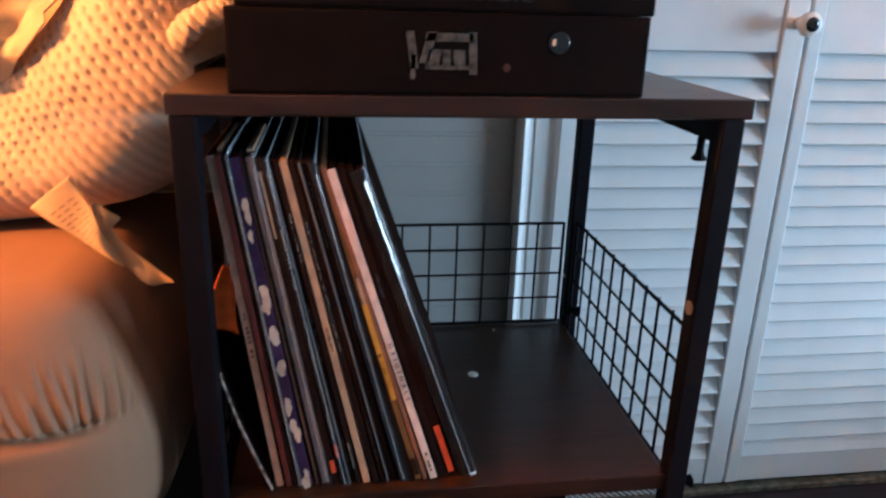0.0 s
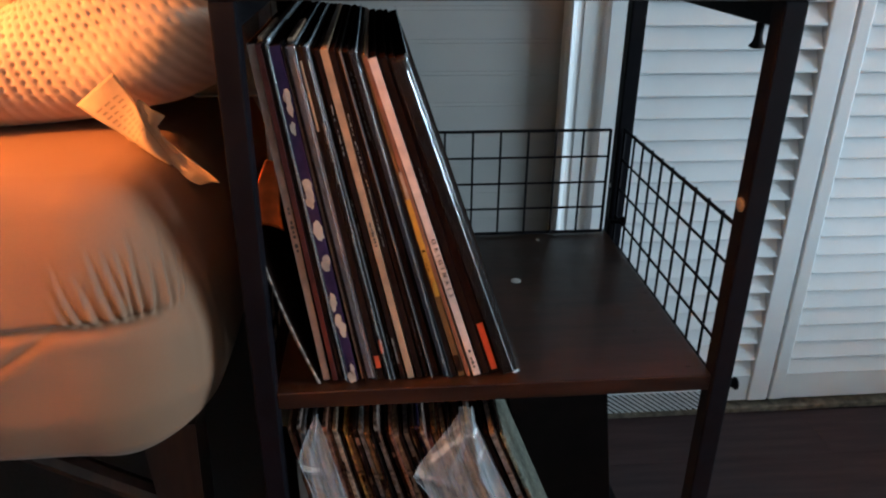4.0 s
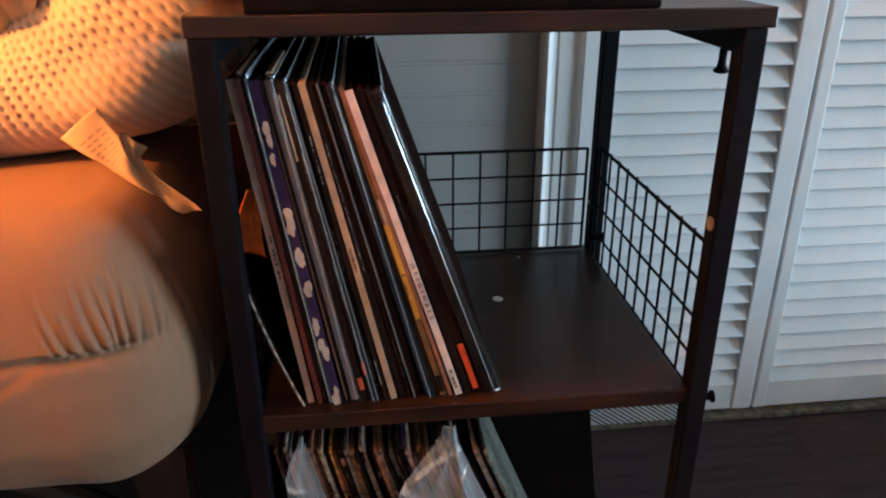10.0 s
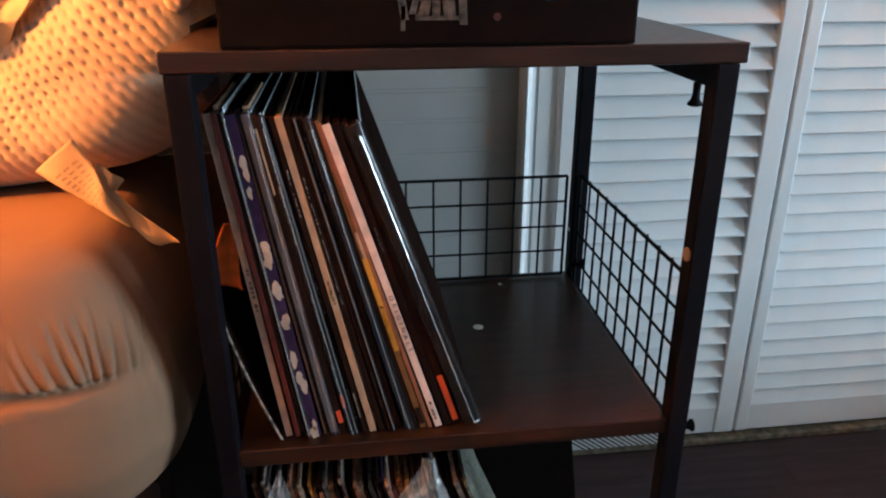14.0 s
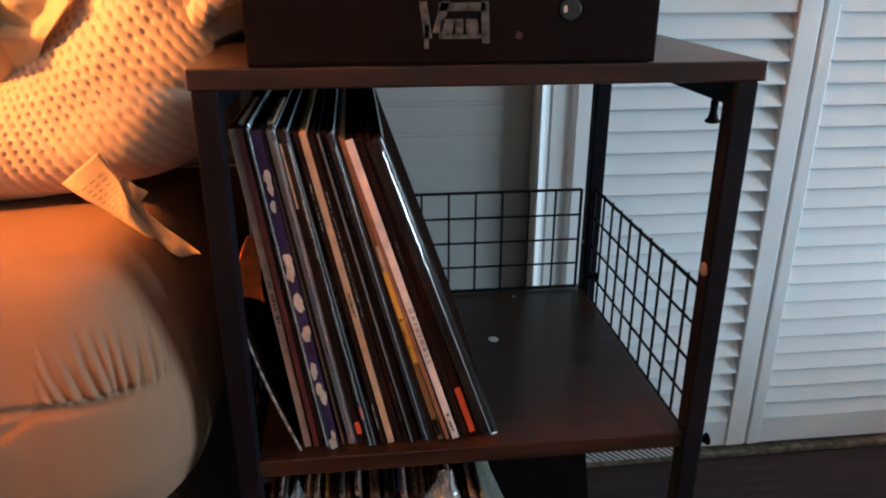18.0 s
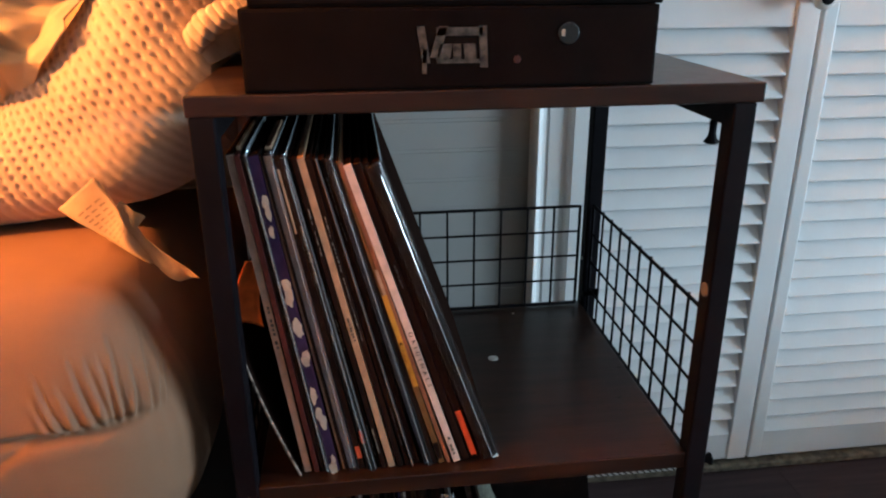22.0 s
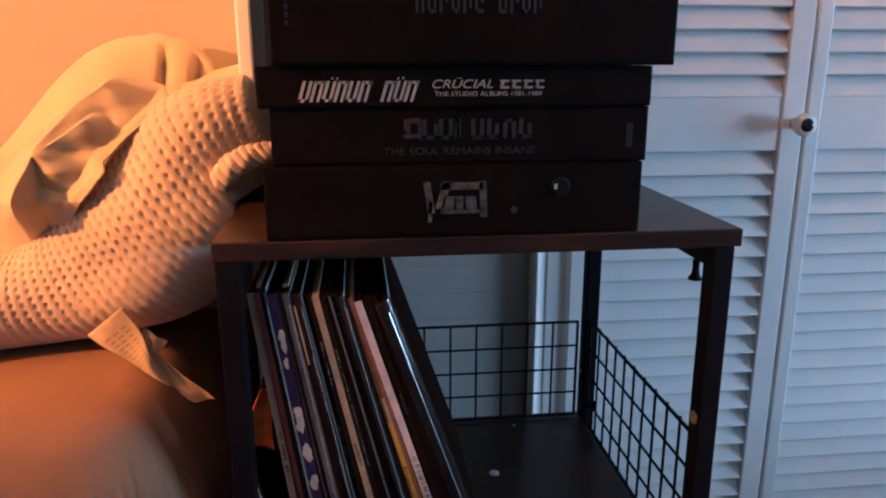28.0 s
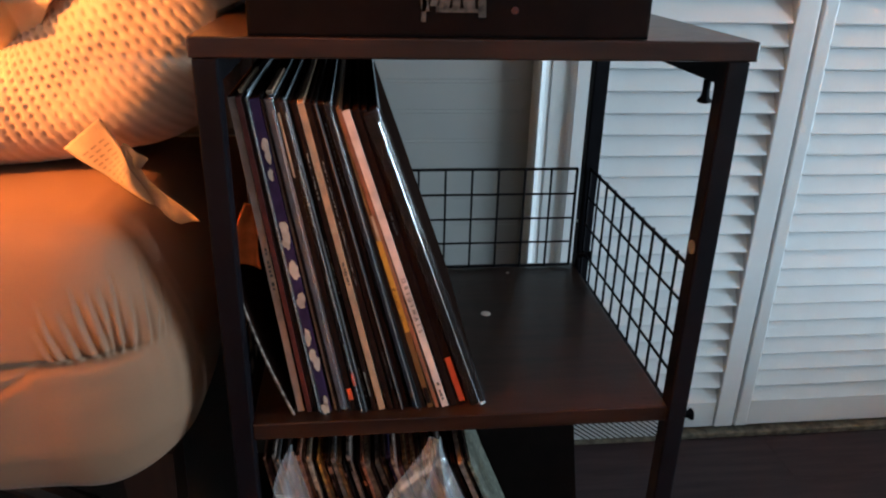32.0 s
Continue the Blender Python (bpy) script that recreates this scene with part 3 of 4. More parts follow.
bpy.context.view_layer.update()
writing("lettering", "ORIGINALS", 0.0054, white_record.matrix_world @ Matrix.Translation((0.0042, -0.0012, 0.121)) @ pose(0, 0, 0, 90, 0, 0) @ pose(0, 0, 0, 0, 0, -90), INK_GREY, white_record, width=0.060, space=2.0)

# A thin sleeve that slips sideways out of the row, with a curled orange insert at its head.
sag = thing("vinyl_record", "thin speckled sleeve with a curled orange insert, slipped sideways", "record", (0.0, 0.0, 0.0), "records on the middle shelf")


def bent(u, v):
    zz = S + 0.0004 + 0.162 * v
    xx = 0.0605 - 0.0485 * v - 0.004 * np.sin(np.pi * v)
    return xx, 0.019 + 0.300 * u, zz


grid_mesh("sleeve", bent, 12, 24, paper("black"), parent=sag, thick=0.0024)
grid_mesh("spine", lambda u, v: (bent(u * 0, v)[0] - 0.0013 + 0.0026 * u, 0.0172 + 0 * u, bent(u * 0, v)[2]), 3, 24, tone("speckled_card_edge", (0.30, 0.22, 0.18), vary=0.45, scale=160), parent=sag, thick=0.0008)
grid_mesh("insert", lambda u, v: (0.011 + 0.018 * v ** 1.5 + 0.026 * u * (1 - 0.6 * v), 0.030 + 0.008 * u + 0.006 * np.sin(3 * u), 0.606 + 0.058 * v - 0.01 * u), 8, 16, paper("orange"), parent=sag, thick=0.001, label="curled orange paper insert")

# The row on the bottom shelf.
low_tones = ["rust", "maroon", "tan", "grey", "black", "grey", "blue", "rust", "rust", "kraft", "black", "ochre", "brown", "black", "grey", "brown", "black", "tan", "black", "black", "rust", "kraft", "black", "grey", "black", "navy", "tan", "maroon", "brown", "rust", "kraft", "green"]
low_tones += ["black", "brown", "rust", "black", "grey", "black", "maroon", "black", "tan", "black"]
low_tones.sort(key=lambda c: c == "green")
rl = random.Random(21)
n = len(low_tones)
top = 0.026
for k, c in enumerate(low_tones):
    room = 0.216 / n * {"ochre": 0.7, "green": 1.0, "kraft": 1.2}.get(c, rl.uniform(0.75, 1.25))
    lean = 0.050 + 0.066 * k / n
    h = 0.306 + rl.uniform(-0.008, 0.006)
    words = {"rust": "reddish brown", "tan": "worn tan", "grey": "dull grey", "kraft": "pale brown", "ochre": "yellow", "green": "pale grey green", "navy": "dark purple"}.get(c, c)
    bars = [(q, q + rl.uniform(0.01, 0.05), 0.0, rl.uniform(0.3, 0.9), rl.choice(["worn_black", "worn_brown", "worn_rust"])) for q in (rl.uniform(0.45, 0.95) for w in range(3))] + (dashes(rl.uniform(0.5, 0.6), rl.uniform(0.75, 0.9), 14, rl.choice([INK_SILVER, INK_GREY, INK_GOLD]), k, 0.4, 0.6) if k % 3 == 0 and c in ("black", "maroon", "blue", "navy", "brown") else [])
    record(top + lean, lean, room * rl.uniform(0.72, 0.95), "worn_" + c, f"record in a {words} sleeve on the bottom shelf", 0.016 + rl.uniform(-0.003, 0.006), B, h, bars, group="records on the bottom shelf")
    top += room

crate = thing("storage_box", "black card box standing on the bottom shelf", "box", (0.30, 0.17, B + 0.0003))
crate.rotation_euler = (0, radians(-7), 0)
part("box_body", box(0, 0, 0.0, 0.125, 0.165, 0.27, 0.002), BLACKCARD, crate)
part("lid", box(-0.002, -0.002, 0.2702, 0.127, 0.167, 0.300, 0.002), BLACKCARD, crate)


# Empty clear sleeves hanging over the lower row.
def film_sheet(name, label, f, n=70):
    ob = thing(name, label, "plastic sleeve")
    grid_mesh("film", f, n, n, FILM, parent=ob, thick=0.0)
    for side in (lambda w: f(w, w * 0), lambda w: f(w * 0, w)):
        bm = bmesh.new()
        pts = [Vector([float(c) for c in side(np.array(k / 12))]) for k in range(13)]
        for p, q in zip(pts, pts[1:]):
            piece = rod(p, q, 0.0006, 6)
            data = bpy.data.meshes.new("edge")
            piece.to_mesh(data)
            bm.from_mesh(data)
            bpy.data.meshes.remove(data)
        part("sealed_edge", bm, FILM, ob, "folded plastic edge")
    return ob


def crumple(u, v, k, amp):
    """Sharp random creases between bulging facets."""
    flat = [(float(a), float(b)) for a, b in zip(np.ravel(u + 0 * v), np.ravel(v + 0 * u))]
    out = [sum(abs(noise.noise(Vector((a * s + k, b * s * 0.7 + 0.4 * s * a, k * 3.1)))) / s ** 1.25 for s in (1.4, 3.1, 6.5)) for a, b in flat]
    return amp * (1.2 - 3.2 * np.array(out).reshape(np.shape(u + 0 * v)))


def bag_one(u, v):
    # hung by its neck under the shelf: v runs down, u across from the folded corner to the straight edge
    k = [0, 0.1, 0.38, 0.62, 0.85, 1.0]
    xl, zl = np.interp(v, k, [0.192, 0.190, 0.168, 0.145, 0.166, 0.178]), np.interp(v, k, [0.430, 0.418, 0.385, 0.351, 0.321, 0.300])
    xr, zr = np.interp(v, k, [0.204, 0.207, 0.218, 0.232, 0.250, 0.259]), np.interp(v, k, [0.430, 0.411, 0.382, 0.348, 0.307, 0.288])
    wide = np.clip(v / 0.5, 0, 1)
    pleat = 0.006 * np.exp(-(((u - 0.78) / 0.07) ** 2)) + 0.005 * np.exp(-(((u - 0.30 - 0.25 * (1 - v)) / 0.06) ** 2)) * np.clip(1.2 - 1.6 * v, 0, 1) + 0.005 * np.exp(-(((v - 0.60 - 0.25 * u) / 0.035) ** 2)) * np.clip(1 - 2.2 * u, 0, 1)
    return xl + (xr - xl) * u, -0.002 - 0.004 * wide * np.sin(np.pi * u) - pleat - crumple(u * wide, v, 1.0, 0.0045), zl + (zr - zl) * u


def bag_two(u, v):
    k = [0, 0.3, 0.5, 0.72, 1.0]
    xl, zl = np.interp(v, k, [0.0565, 0.043, 0.037, 0.042, 0.049]), np.interp(v, k, [0.421, 0.391, 0.369, 0.346, 0.318])
    xr, zr = np.interp(v, k, [0.0575, 0.0645, 0.069, 0.075, 0.082]), np.interp(v, k, [0.421, 0.393, 0.372, 0.345, 0.314])
    crease = 0.004 * np.exp(-(((v - 0.62 - 0.1 * u) / 0.05) ** 2)) * (1 - u)
    return xl + (xr - xl) * u, 0.006 - crease - crumple(u, v, 2.2, 0.0022), zl + (zr - zl) * u


film_sheet("plastic_sleeve", "crumpled clear plastic sleeve hanging over the records", bag_one)
film_sheet("plastic_sleeve", "clear plastic sleeve corner between the lower records", bag_two)

# ---- box sets on the top ----
def slipcase(label, x0, x1, y0, z0, z1, depth=0.318, mat=None, rim=True):
    ob = thing("box_set", label, "box set", (x0, y0, z0), "box sets stacked on the rack")
    w, h = x1 - x0, z1 - z0
    part("lid", box(0, 0, 0.0, w, depth, h, 0.0012), mat or BLACKCARD, ob)
    part("spine_panel", box(0.002, -0.0008, 0.002, w - 0.002, 0.001, h - 0.002, 0.0004, 1), mat or BLACKCARD, ob)
    return ob


b1 = slipcase("black card record box set with a silver emblem", 0.046, 0.3675, 0.004, 0.8103, 0.8715)
b2 = slipcase("black card record box set with dull lettering", 0.0535, 0.3705, 0.006, 0.8720, 0.9180)
b3 = slipcase("black card record box set with white lettering", 0.0445, 0.3705, 0.003, 0.9185, 0.9515)
# Its unseen upper part is raised to keep lamplight off the closet.
b4 = slipcase("large black card record box set", 0.0585, 0.386, -0.003, 0.9520, 1.155)
bpy.context.view_layer.update()

# The emblem of the lowest box: a plain spiky shape with a bar in it.
strokes("emblem_bar", [(0.135, 0.141, 0.020, 0.047, -0.15), (0.141, 0.148, 0.024, 0.047, 0.3), (0.180, 0.186, 0.016, 0.047, -0.05), (0.146, 0.182, 0.040, 0.046, 0.0), (0.146, 0.156, 0.022, 0.034, 0.2), (0.159, 0.165, 0.022, 0.034, 0.0), (0.168, 0.177, 0.022, 0.034, -0.1), (0.146, 0.180, 0.0195, 0.0225, 0.0), (0.1345, 0.138, 0.012, 0.030, 0.05)], 0.0004, -0.0008, INK_SILVER, b1, "worn silver emblem")
part("sticker", lathe(((0.0085, 0), (0.0085, 0.0006), (0.0078, 0.0009)), Matrix.Translation((0.249, -0.0008, 0.0405)) @ pose(0, 0, 0, 90, 0, 0)), BLACKGLOSS, b1, "small round glossy sticker")
# The highlight on the glossy sticker, painted as a small white bar.
part("sticker_glint", box(0.2432, -0.0022, 0.0385, 0.2462, -0.0016, 0.0435, 0.0003, 1), INK_WHITE, b1)
part("spot", lathe(((0.003, 0), (0.003, 0.0004), (0.002, 0.0005)), Matrix.Translation((0.209, -0.0008, 0.0215)) @ pose(0, 0, 0, 90, 0, 0), 12), INK_RED, b1)

# Second box: a large emblem in bars, and its title.
big = []
for k, w in enumerate((0.013, 0.013, 0.012, 0.005, 0.011, 0.010, 0.011, 0.011)):
    x = 0.110 + k * 0.0135
    big += [(x, x + 0.0035, 0.021, 0.037, 0.0), (x + w - 0.0035, x + w, 0.021, 0.033 if k % 2 else 0.037, 0.0), (x, x + w, 0.0205 if k % 3 else 0.034, 0.0235 if k % 3 else 0.037, 0.0)]
strokes("emblem_bar", big, 0.0004, -0.0008, INK_GREY, b2, "dull grey lettering bars")
strokes("emblem_bar", [(0.108, 0.121, 0.022, 0.025, 0), (0.108, 0.112, 0.028, 0.037, 0), (0.112, 0.122, 0.034, 0.038, 0)], 0.0006, -0.0008, INK_RED, b2, "dark red initial bars")
writing("lettering", "THE SOUL REMAINS INSANE", 0.0085, b2.matrix_world @ facing(0.155, -0.0012, 0.0105), INK_GOLD, b2, width=0.128)
strokes("small_print_bar", [(0.298 + 0.002 * k, 0.2993 + 0.002 * k, 0.012, 0.032, 0.0) for k in range(3)], 0.0003, -0.0008, INK_GREY, b2)

# Third box: slanted white bars for the name, then the title words.
name_bars = []
r3 = random.Random(4)
for k in range(10):
    if k == 6:
        continue
    x = 0.032 + k * 0.0094
    name_bars += [(x, x + 0.0026, 0.0050, 0.0215, 0.32), (x + 0.0055, x + 0.0079, 0.0050, 0.0215, 0.32), (x + 0.0055, x + 0.0130, 0.0192, 0.0215, 0.32) if k % 2 else (x, x + 0.0079, 0.0050, 0.0073, 0.32)]
for x in (0.0595, 0.0635, 0.1120, 0.1160):
    name_bars.append((x, x + 0.0016, 0.0228, 0.0242, 0.3))
strokes("lettering_bar", name_bars, 0.0004, -0.0008, INK_WHITE, b3, "white slanted lettering bars")
writing("lettering", "CR\u00dcCIAL", 0.0098, b3.matrix_world @ facing(0.1645, -0.0012, 0.0185), INK_WHITE, b3, shear=0.3, width=0.050)
strokes("lettering_bar", [(0.196 + 0.0098 * k, 0.2035 + 0.0098 * k, 0.0150 + q, 0.0168 + q, 0.3) for k in range(4) for q in (0.0, 0.0052)] + [(0.196 + 0.0098 * k, 0.1982 + 0.0098 * k, 0.0150, 0.0218, 0.3) for k in range(4)], 0.0004, -0.0008, INK_WHITE, b3)
writing("lettering", "THE STUDIO ALBUMS 1981-1989", 0.0052, b3.matrix_world @ facing(0.187, -0.0012, 0.0108), INK_WHITE, b3, width=0.089)

# Fourth box: a tall dull emblem in bars.
tall = []
for k in range(11):
    if k == 6:
        continue
    x = 0.113 + k * 0.0094
    tall += [(x, x + 0.0022, 0.040, 0.058, 0.0), (x + 0.0048, x + 0.0068, 0.040 + 0.004 * (k % 3), 0.056, 0.0), (x, x + 0.0068, 0.040 if k % 2 else 0.054, 0.043 if k % 2 else 0.057, 0.0)]
strokes("emblem_bar", tall, 0.0004, -0.0008, INK_GOLD, b4, "dull gold lettering bars")
strokes("small_print_bar", [(0.012, 0.0145, 0.030 + 0.006 * k, 0.034 + 0.006 * k, 0.0) for k in range(4)], 0.0003, -0.0008, INK_GREY, b4)


# ---- the bed ----
def fbm(x, y, z, s, k=0.0):
    return np.array([noise.noise(Vector((a * s + k, b * s, c * s))) for a, b, c in zip(np.ravel(x), np.ravel(y), np.ravel(z))]).reshape(np.shape(x))


bed = thing("bed", "low bed with a mattress in a tan fitted sheet", "bed", (0, 0, 0))
MX0, MX1, MY0, MY1, MZ0, MZ1 = -1.45, -0.035, -0.045, 0.505, 0.388, 0.652
# its side in section: from the underside over the bulging front to the brim and the flat top
EDGE_IN = np.array([0.275, 0.075, 0.038, 0.012, 0.0, 0.002, 0.010, 0.019, 0.029, 0.040, 0.056, 0.075, 0.087])
EDGE_Z = np.array([0.388, 0.388, 0.396, 0.422, 0.465, 0.515, 0.555, 0.585, 0.615, 0.637, 0.648, 0.652, 0.652])
EDGE_V = np.concatenate([[0, 0.06], 0.06 + 0.9 * np.cumsum(np.hypot(np.diff(EDGE_IN), np.diff(EDGE_Z))[1:-1]) / np.sum(np.hypot(np.diff(EDGE_IN), np.diff(EDGE_Z))[1:-1]), [1.0]])


def mattress(u, v):
    """u runs round the plan from the back right corner over the front to the left; v runs from the underside up over the side to the top."""
    # plan outline: along +x side (back to front), round the corner, along the front
    rc = 0.10
    L1, L2, L3 = MY1 - MY0 - rc, rc * np.pi / 2, MX1 - MX0 - rc
    s = np.where(u < 0.25, u / 0.25 * L1, np.where(u < 0.55, L1 + (u - 0.25) / 0.3 * L2, L1 + L2 + (np.clip(u - 0.55, 0, 1) / 0.45) ** 1.35 * L3))
    a = np.clip((s - L1) / rc, 0, np.pi / 2)
    px = np.where(s < L1, MX1, np.where(s < L1 + L2, MX1 - rc + rc * np.cos(a), MX1 - rc - (s - L1 - L2)))
    py = np.where(s < L1, MY1 - s, np.where(s < L1 + L2, MY0 + rc - rc * np.sin(a), MY0))
    nx, ny = np.where(s < L1, 1.0, np.where(s < L1 + L2, np.cos(a), 0.0)), np.where(s < L1, 0.0, np.where(s < L1 + L2, -np.sin(a), -1.0))
    # profile: inset from the outline and height
    h = MZ1 - MZ0
    g = np.clip(v, 0, 1)
    inset = sum(np.interp(g + d, EDGE_V, EDGE_IN) for d in (-0.02, -0.01, 0, 0.01, 0.02)) / 5
    z = sum(np.interp(g + d, EDGE_V, EDGE_Z) for d in (-0.02, -0.01, 0, 0.01, 0.02)) / 5
    # bulge of the side, crease of the hem and gathers above it
    along = s - L1 - L2
    zc = 0.550 - 0.004 * np.clip(along / 0.05, 0, 1)
    out = 0.012 * np.sin(np.clip((z - MZ0) / h, 0, 1) * np.pi)
    left = np.clip((along + 0.09) / 0.03, 0, 1)
    out = out - 0.007 * np.exp(-(((z - zc) / 0.0035) ** 2)) * left
    zl = zc - 0.002 - 0.55 * np.clip(along - 0.005, 0, 0.06) - 0.15 * np.clip(along - 0.065, 0, 1)
    out = out - 0.0032 * np.exp(-(((z - zl) / 0.0035) ** 2)) * np.clip((along + 0.06) / 0.03, 0, 1) + 0.0015 * np.exp(-(((z - zl + 0.012) / 0.010) ** 2)) * left
    up = z - zc
    folds = tuple((-0.106 + 0.0088 * k + 0.0032 * math.sin(5.1 * k), -0.55 + 0.115 * k, 0.034 + 0.022 * math.sin(math.pi * (k + 0.7) / 11) + 0.009 * math.sin(3.7 * k), 4.0 + 5.0 * math.sin(math.pi * (k + 0.5) / 11)) for k in range(11))
    for foot, tilt, tall, deep in folds:
        way = along - foot - tilt * up - 0.0006 * np.sin(up * 120 + foot * 300)
        env = np.clip(1 - up / (1.15 * tall), 0, 1) * np.clip((up + 0.003) / 0.006, 0, 1)
        out = out + deep * 0.00052 * env * (0.75 * np.exp(-(((way - 0.005) / 0.0035) ** 2)) - np.exp(-((way / 0.0022) ** 2)))
    zone2 = np.exp(-(((along + 0.115) / 0.035) ** 2)) * np.exp(-np.abs(z - zc) / 0.06)
    out = out + 0.0006 * zone2 * np.sin(along * 2 * np.pi / 0.016)
    lower = np.clip((zc - z) / 0.02, 0, 1) * np.clip((z - MZ0) / 0.02, 0, 1)
    out = out + 0.002 * lower * np.sin((along + 0.3 * (z - zc)) * 2 * np.pi / 0.13)
    soft = fbm(px, py, z, 9.0) * 0.0035
    return px + nx * (out + soft - inset), py + ny * (out + soft - inset), z + fbm(px + 3, py, z, 6.0) * 0.003 * np.clip((0.96 - g) / 0.1, 0, 1)


grid_mesh("mattress", mattress, 460, 210, SHEET, parent=bed, label="tan fitted sheet gathered at its hem")
part("mattress_top", box(MX0 + 0.02, MY0 + 0.075, MZ1 - 0.03, MX1 - 0.075, MY1, MZ1 - 0.0006, 0.008), SHEET, bed)
part("under_panel", box(MX0, 0.24, 0.02, -0.042, 0.26, 0.40, 0.003), DARK, bed, "black fabric panel under the mattress")
part("bed_frame", box(MX0, 0.09, 0.345, -0.14, MY1, 0.392, 0.004), DARK, bed, "black bed frame")
for x, y in ((-0.115, 0.10), (-0.32, 0.44), (-1.35, 0.10), (-1.35, 0.44)):
    part("leg", prism(((x - 0.03, 0.345), (x + 0.03, 0.345), (x + 0.018, 0.0), (x - 0.012, 0.0)), 1, y, y + 0.045), BROWNWOOD, bed, "brown wooden leg")
part("brace", rod((-0.14, 0.125, 0.22), (-0.34, 0.125, 0.34), 0.014), BROWNWOOD, bed)

# ---- the waffle knit pillow ----
pillow = thing("pillow", "cream waffle knit pillow leaning on the bed", "pillow")
# its axis: x, z and half thickness above and below, from the low end to the raised end
AX = np.array([-0.52, -0.42, -0.33, -0.25, -0.188, -0.124, -0.075, -0.037, 0.0, 0.040])
AZ = np.array([0.700, 0.702, 0.702, 0.702, 0.722, 0.772, 0.820, 0.856, 0.879, 0.890])
AR = np.array([0.020, 0.045, 0.048, 0.050, 0.060, 0.075, 0.083, 0.080, 0.067, 0.048])
AL = np.array([0.020, 0.045, 0.048, 0.050, 0.075, 0.115, 0.130, 0.125, 0.067, 0.048])
AS = np.concatenate([[0], np.cumsum(np.hypot(np.diff(AX), np.diff(AZ)))])


def smooth_interp(s, xs, ys):
    """Linear interpolation, rounded over a few centimetres."""
    return sum(np.interp(s + d, xs, ys) for d in (-0.03, -0.02, -0.01, 0, 0.01, 0.02, 0.03)) / 7


def pillow_skin(s, th, push):
    """A point of the skin: s along the axis, th round it (0 up and left, a quarter turn towards the viewer)."""
    x, z, r = smooth_interp(s, AS, AX), smooth_interp(s, AS, AZ), smooth_interp(s, AS, AR)
    c, w = np.cos(th), np.sin(th)
    r = r + (smooth_interp(s, AS, AL) - r) * np.clip(-c, 0, 1) ** 2
    dx, dz = smooth_interp(s + 0.004, AS, AX) - x, smooth_interp(s + 0.004, AS, AZ) - z
    k = np.hypot(dx, dz) + 1e-9
    tx, tz = dx / k, dz / k
    sq = 1 / (np.abs(c) ** 2.15 + np.abs(w) ** 2.15) ** (1 / 2.15)
    lump = 1 + 0.04 * np.sin(s * 23 + th * 2) + 0.03 * np.sin(s * 41 - th * 3)
    rr = r * sq * lump * np.sqrt(np.clip((AS[-1] - 0.004 - s) / 0.020, 0.0002, 1)) + push
    px, pz = x - tz * c * rr, z + tx * c * rr
    # pressed against the side of the rack below its top
    px = np.minimum(px, -0.006 + 2.5 * np.clip(pz - 0.813, 0, 1))
    return px, 0.236 + 0.064 * np.clip((x + 0.19) / 0.2, -1, 1) - 1.55 * w * rr, np.maximum(pz, 0.653)


def waffle(u, v):
    s, th = 0.01 + (AS[-1] - 0.012) * u, -1.9 + 5.4 * v
    q, p = s / 0.0100 + 0.1 * th * th, th * 0.078 / 0.0120 + 0.25 * np.sin(s * 9)
    col = np.floor(q + 0.5)
    dq, dp = q - col, (p + 0.5 * (col % 2) + 0.12 * np.sin(col * 2.3)) % 1.0 - 0.5
    # Dents are flattened towards the underside, where shade hides them.
    dent = np.exp(-((dq + 0.1 * dp) / 0.17) ** 2 - (dp / 0.24) ** 2) * np.clip((2.35 - th) / 0.8, 0.12, 1)
    rib = 0.00025 * np.cos(2 * np.pi * (dq - 0.5))
    return pillow_skin(s, th, 0.0006 - 0.0019 * dent + rib)


def under(u, v):
    s, th = 0.01 + (AS[-1] - 0.012) * u, 3.45 + 1.0 * v
    return pillow_skin(s, th, 0.0008 * np.sin(s * 60 + th * 4))


grid_mesh("waffle_cover", waffle, 720, 520, KNIT, parent=pillow, label="cream waffle knit cover")
grid_mesh("underside", under, 120, 30, KNIT_SHADE, parent=pillow, label="smooth underside, the knit's shaded side tinted pink")


def hem(u, v):
    k = [0, 0.2, 0.4, 0.6, 0.8, 1]
    cx = smooth_interp(u, k, [-0.031, -0.020, -0.006, 0.011, 0.029, 0.045])
    cy = smooth_interp(u, k, [0.176, 0.170, 0.168, 0.172, 0.182, 0.20])
    cz = smooth_interp(u, k, [0.818, 0.834, 0.850, 0.860, 0.863, 0.862])
    a = v * 2 * np.pi
    stitch = np.abs(np.sin(np.pi * (12 * u + 0.12 * np.sin(a))))
    loop = 0.5 + 0.5 * np.cos(5 * a + 2 * np.pi * 4.5 * u)
    r = 0.0112 * np.sqrt(np.clip(u / 0.25, 0.25, 1)) * (0.86 + 0.15 * stitch ** 0.7 + 0.07 * loop)
    return cx - 0.75 * r * np.cos(a), cy - r * np.sin(a), cz + 0.9 * r * np.cos(a)


grid_mesh("hem", hem, 220, 60, KNIT, parent=pillow, label="gathered knitted hem")

# The care label sewn into its seam, hanging down over the sheet.
tag = thing("care_label", "cream cloth care label hanging from the pillow", "label")


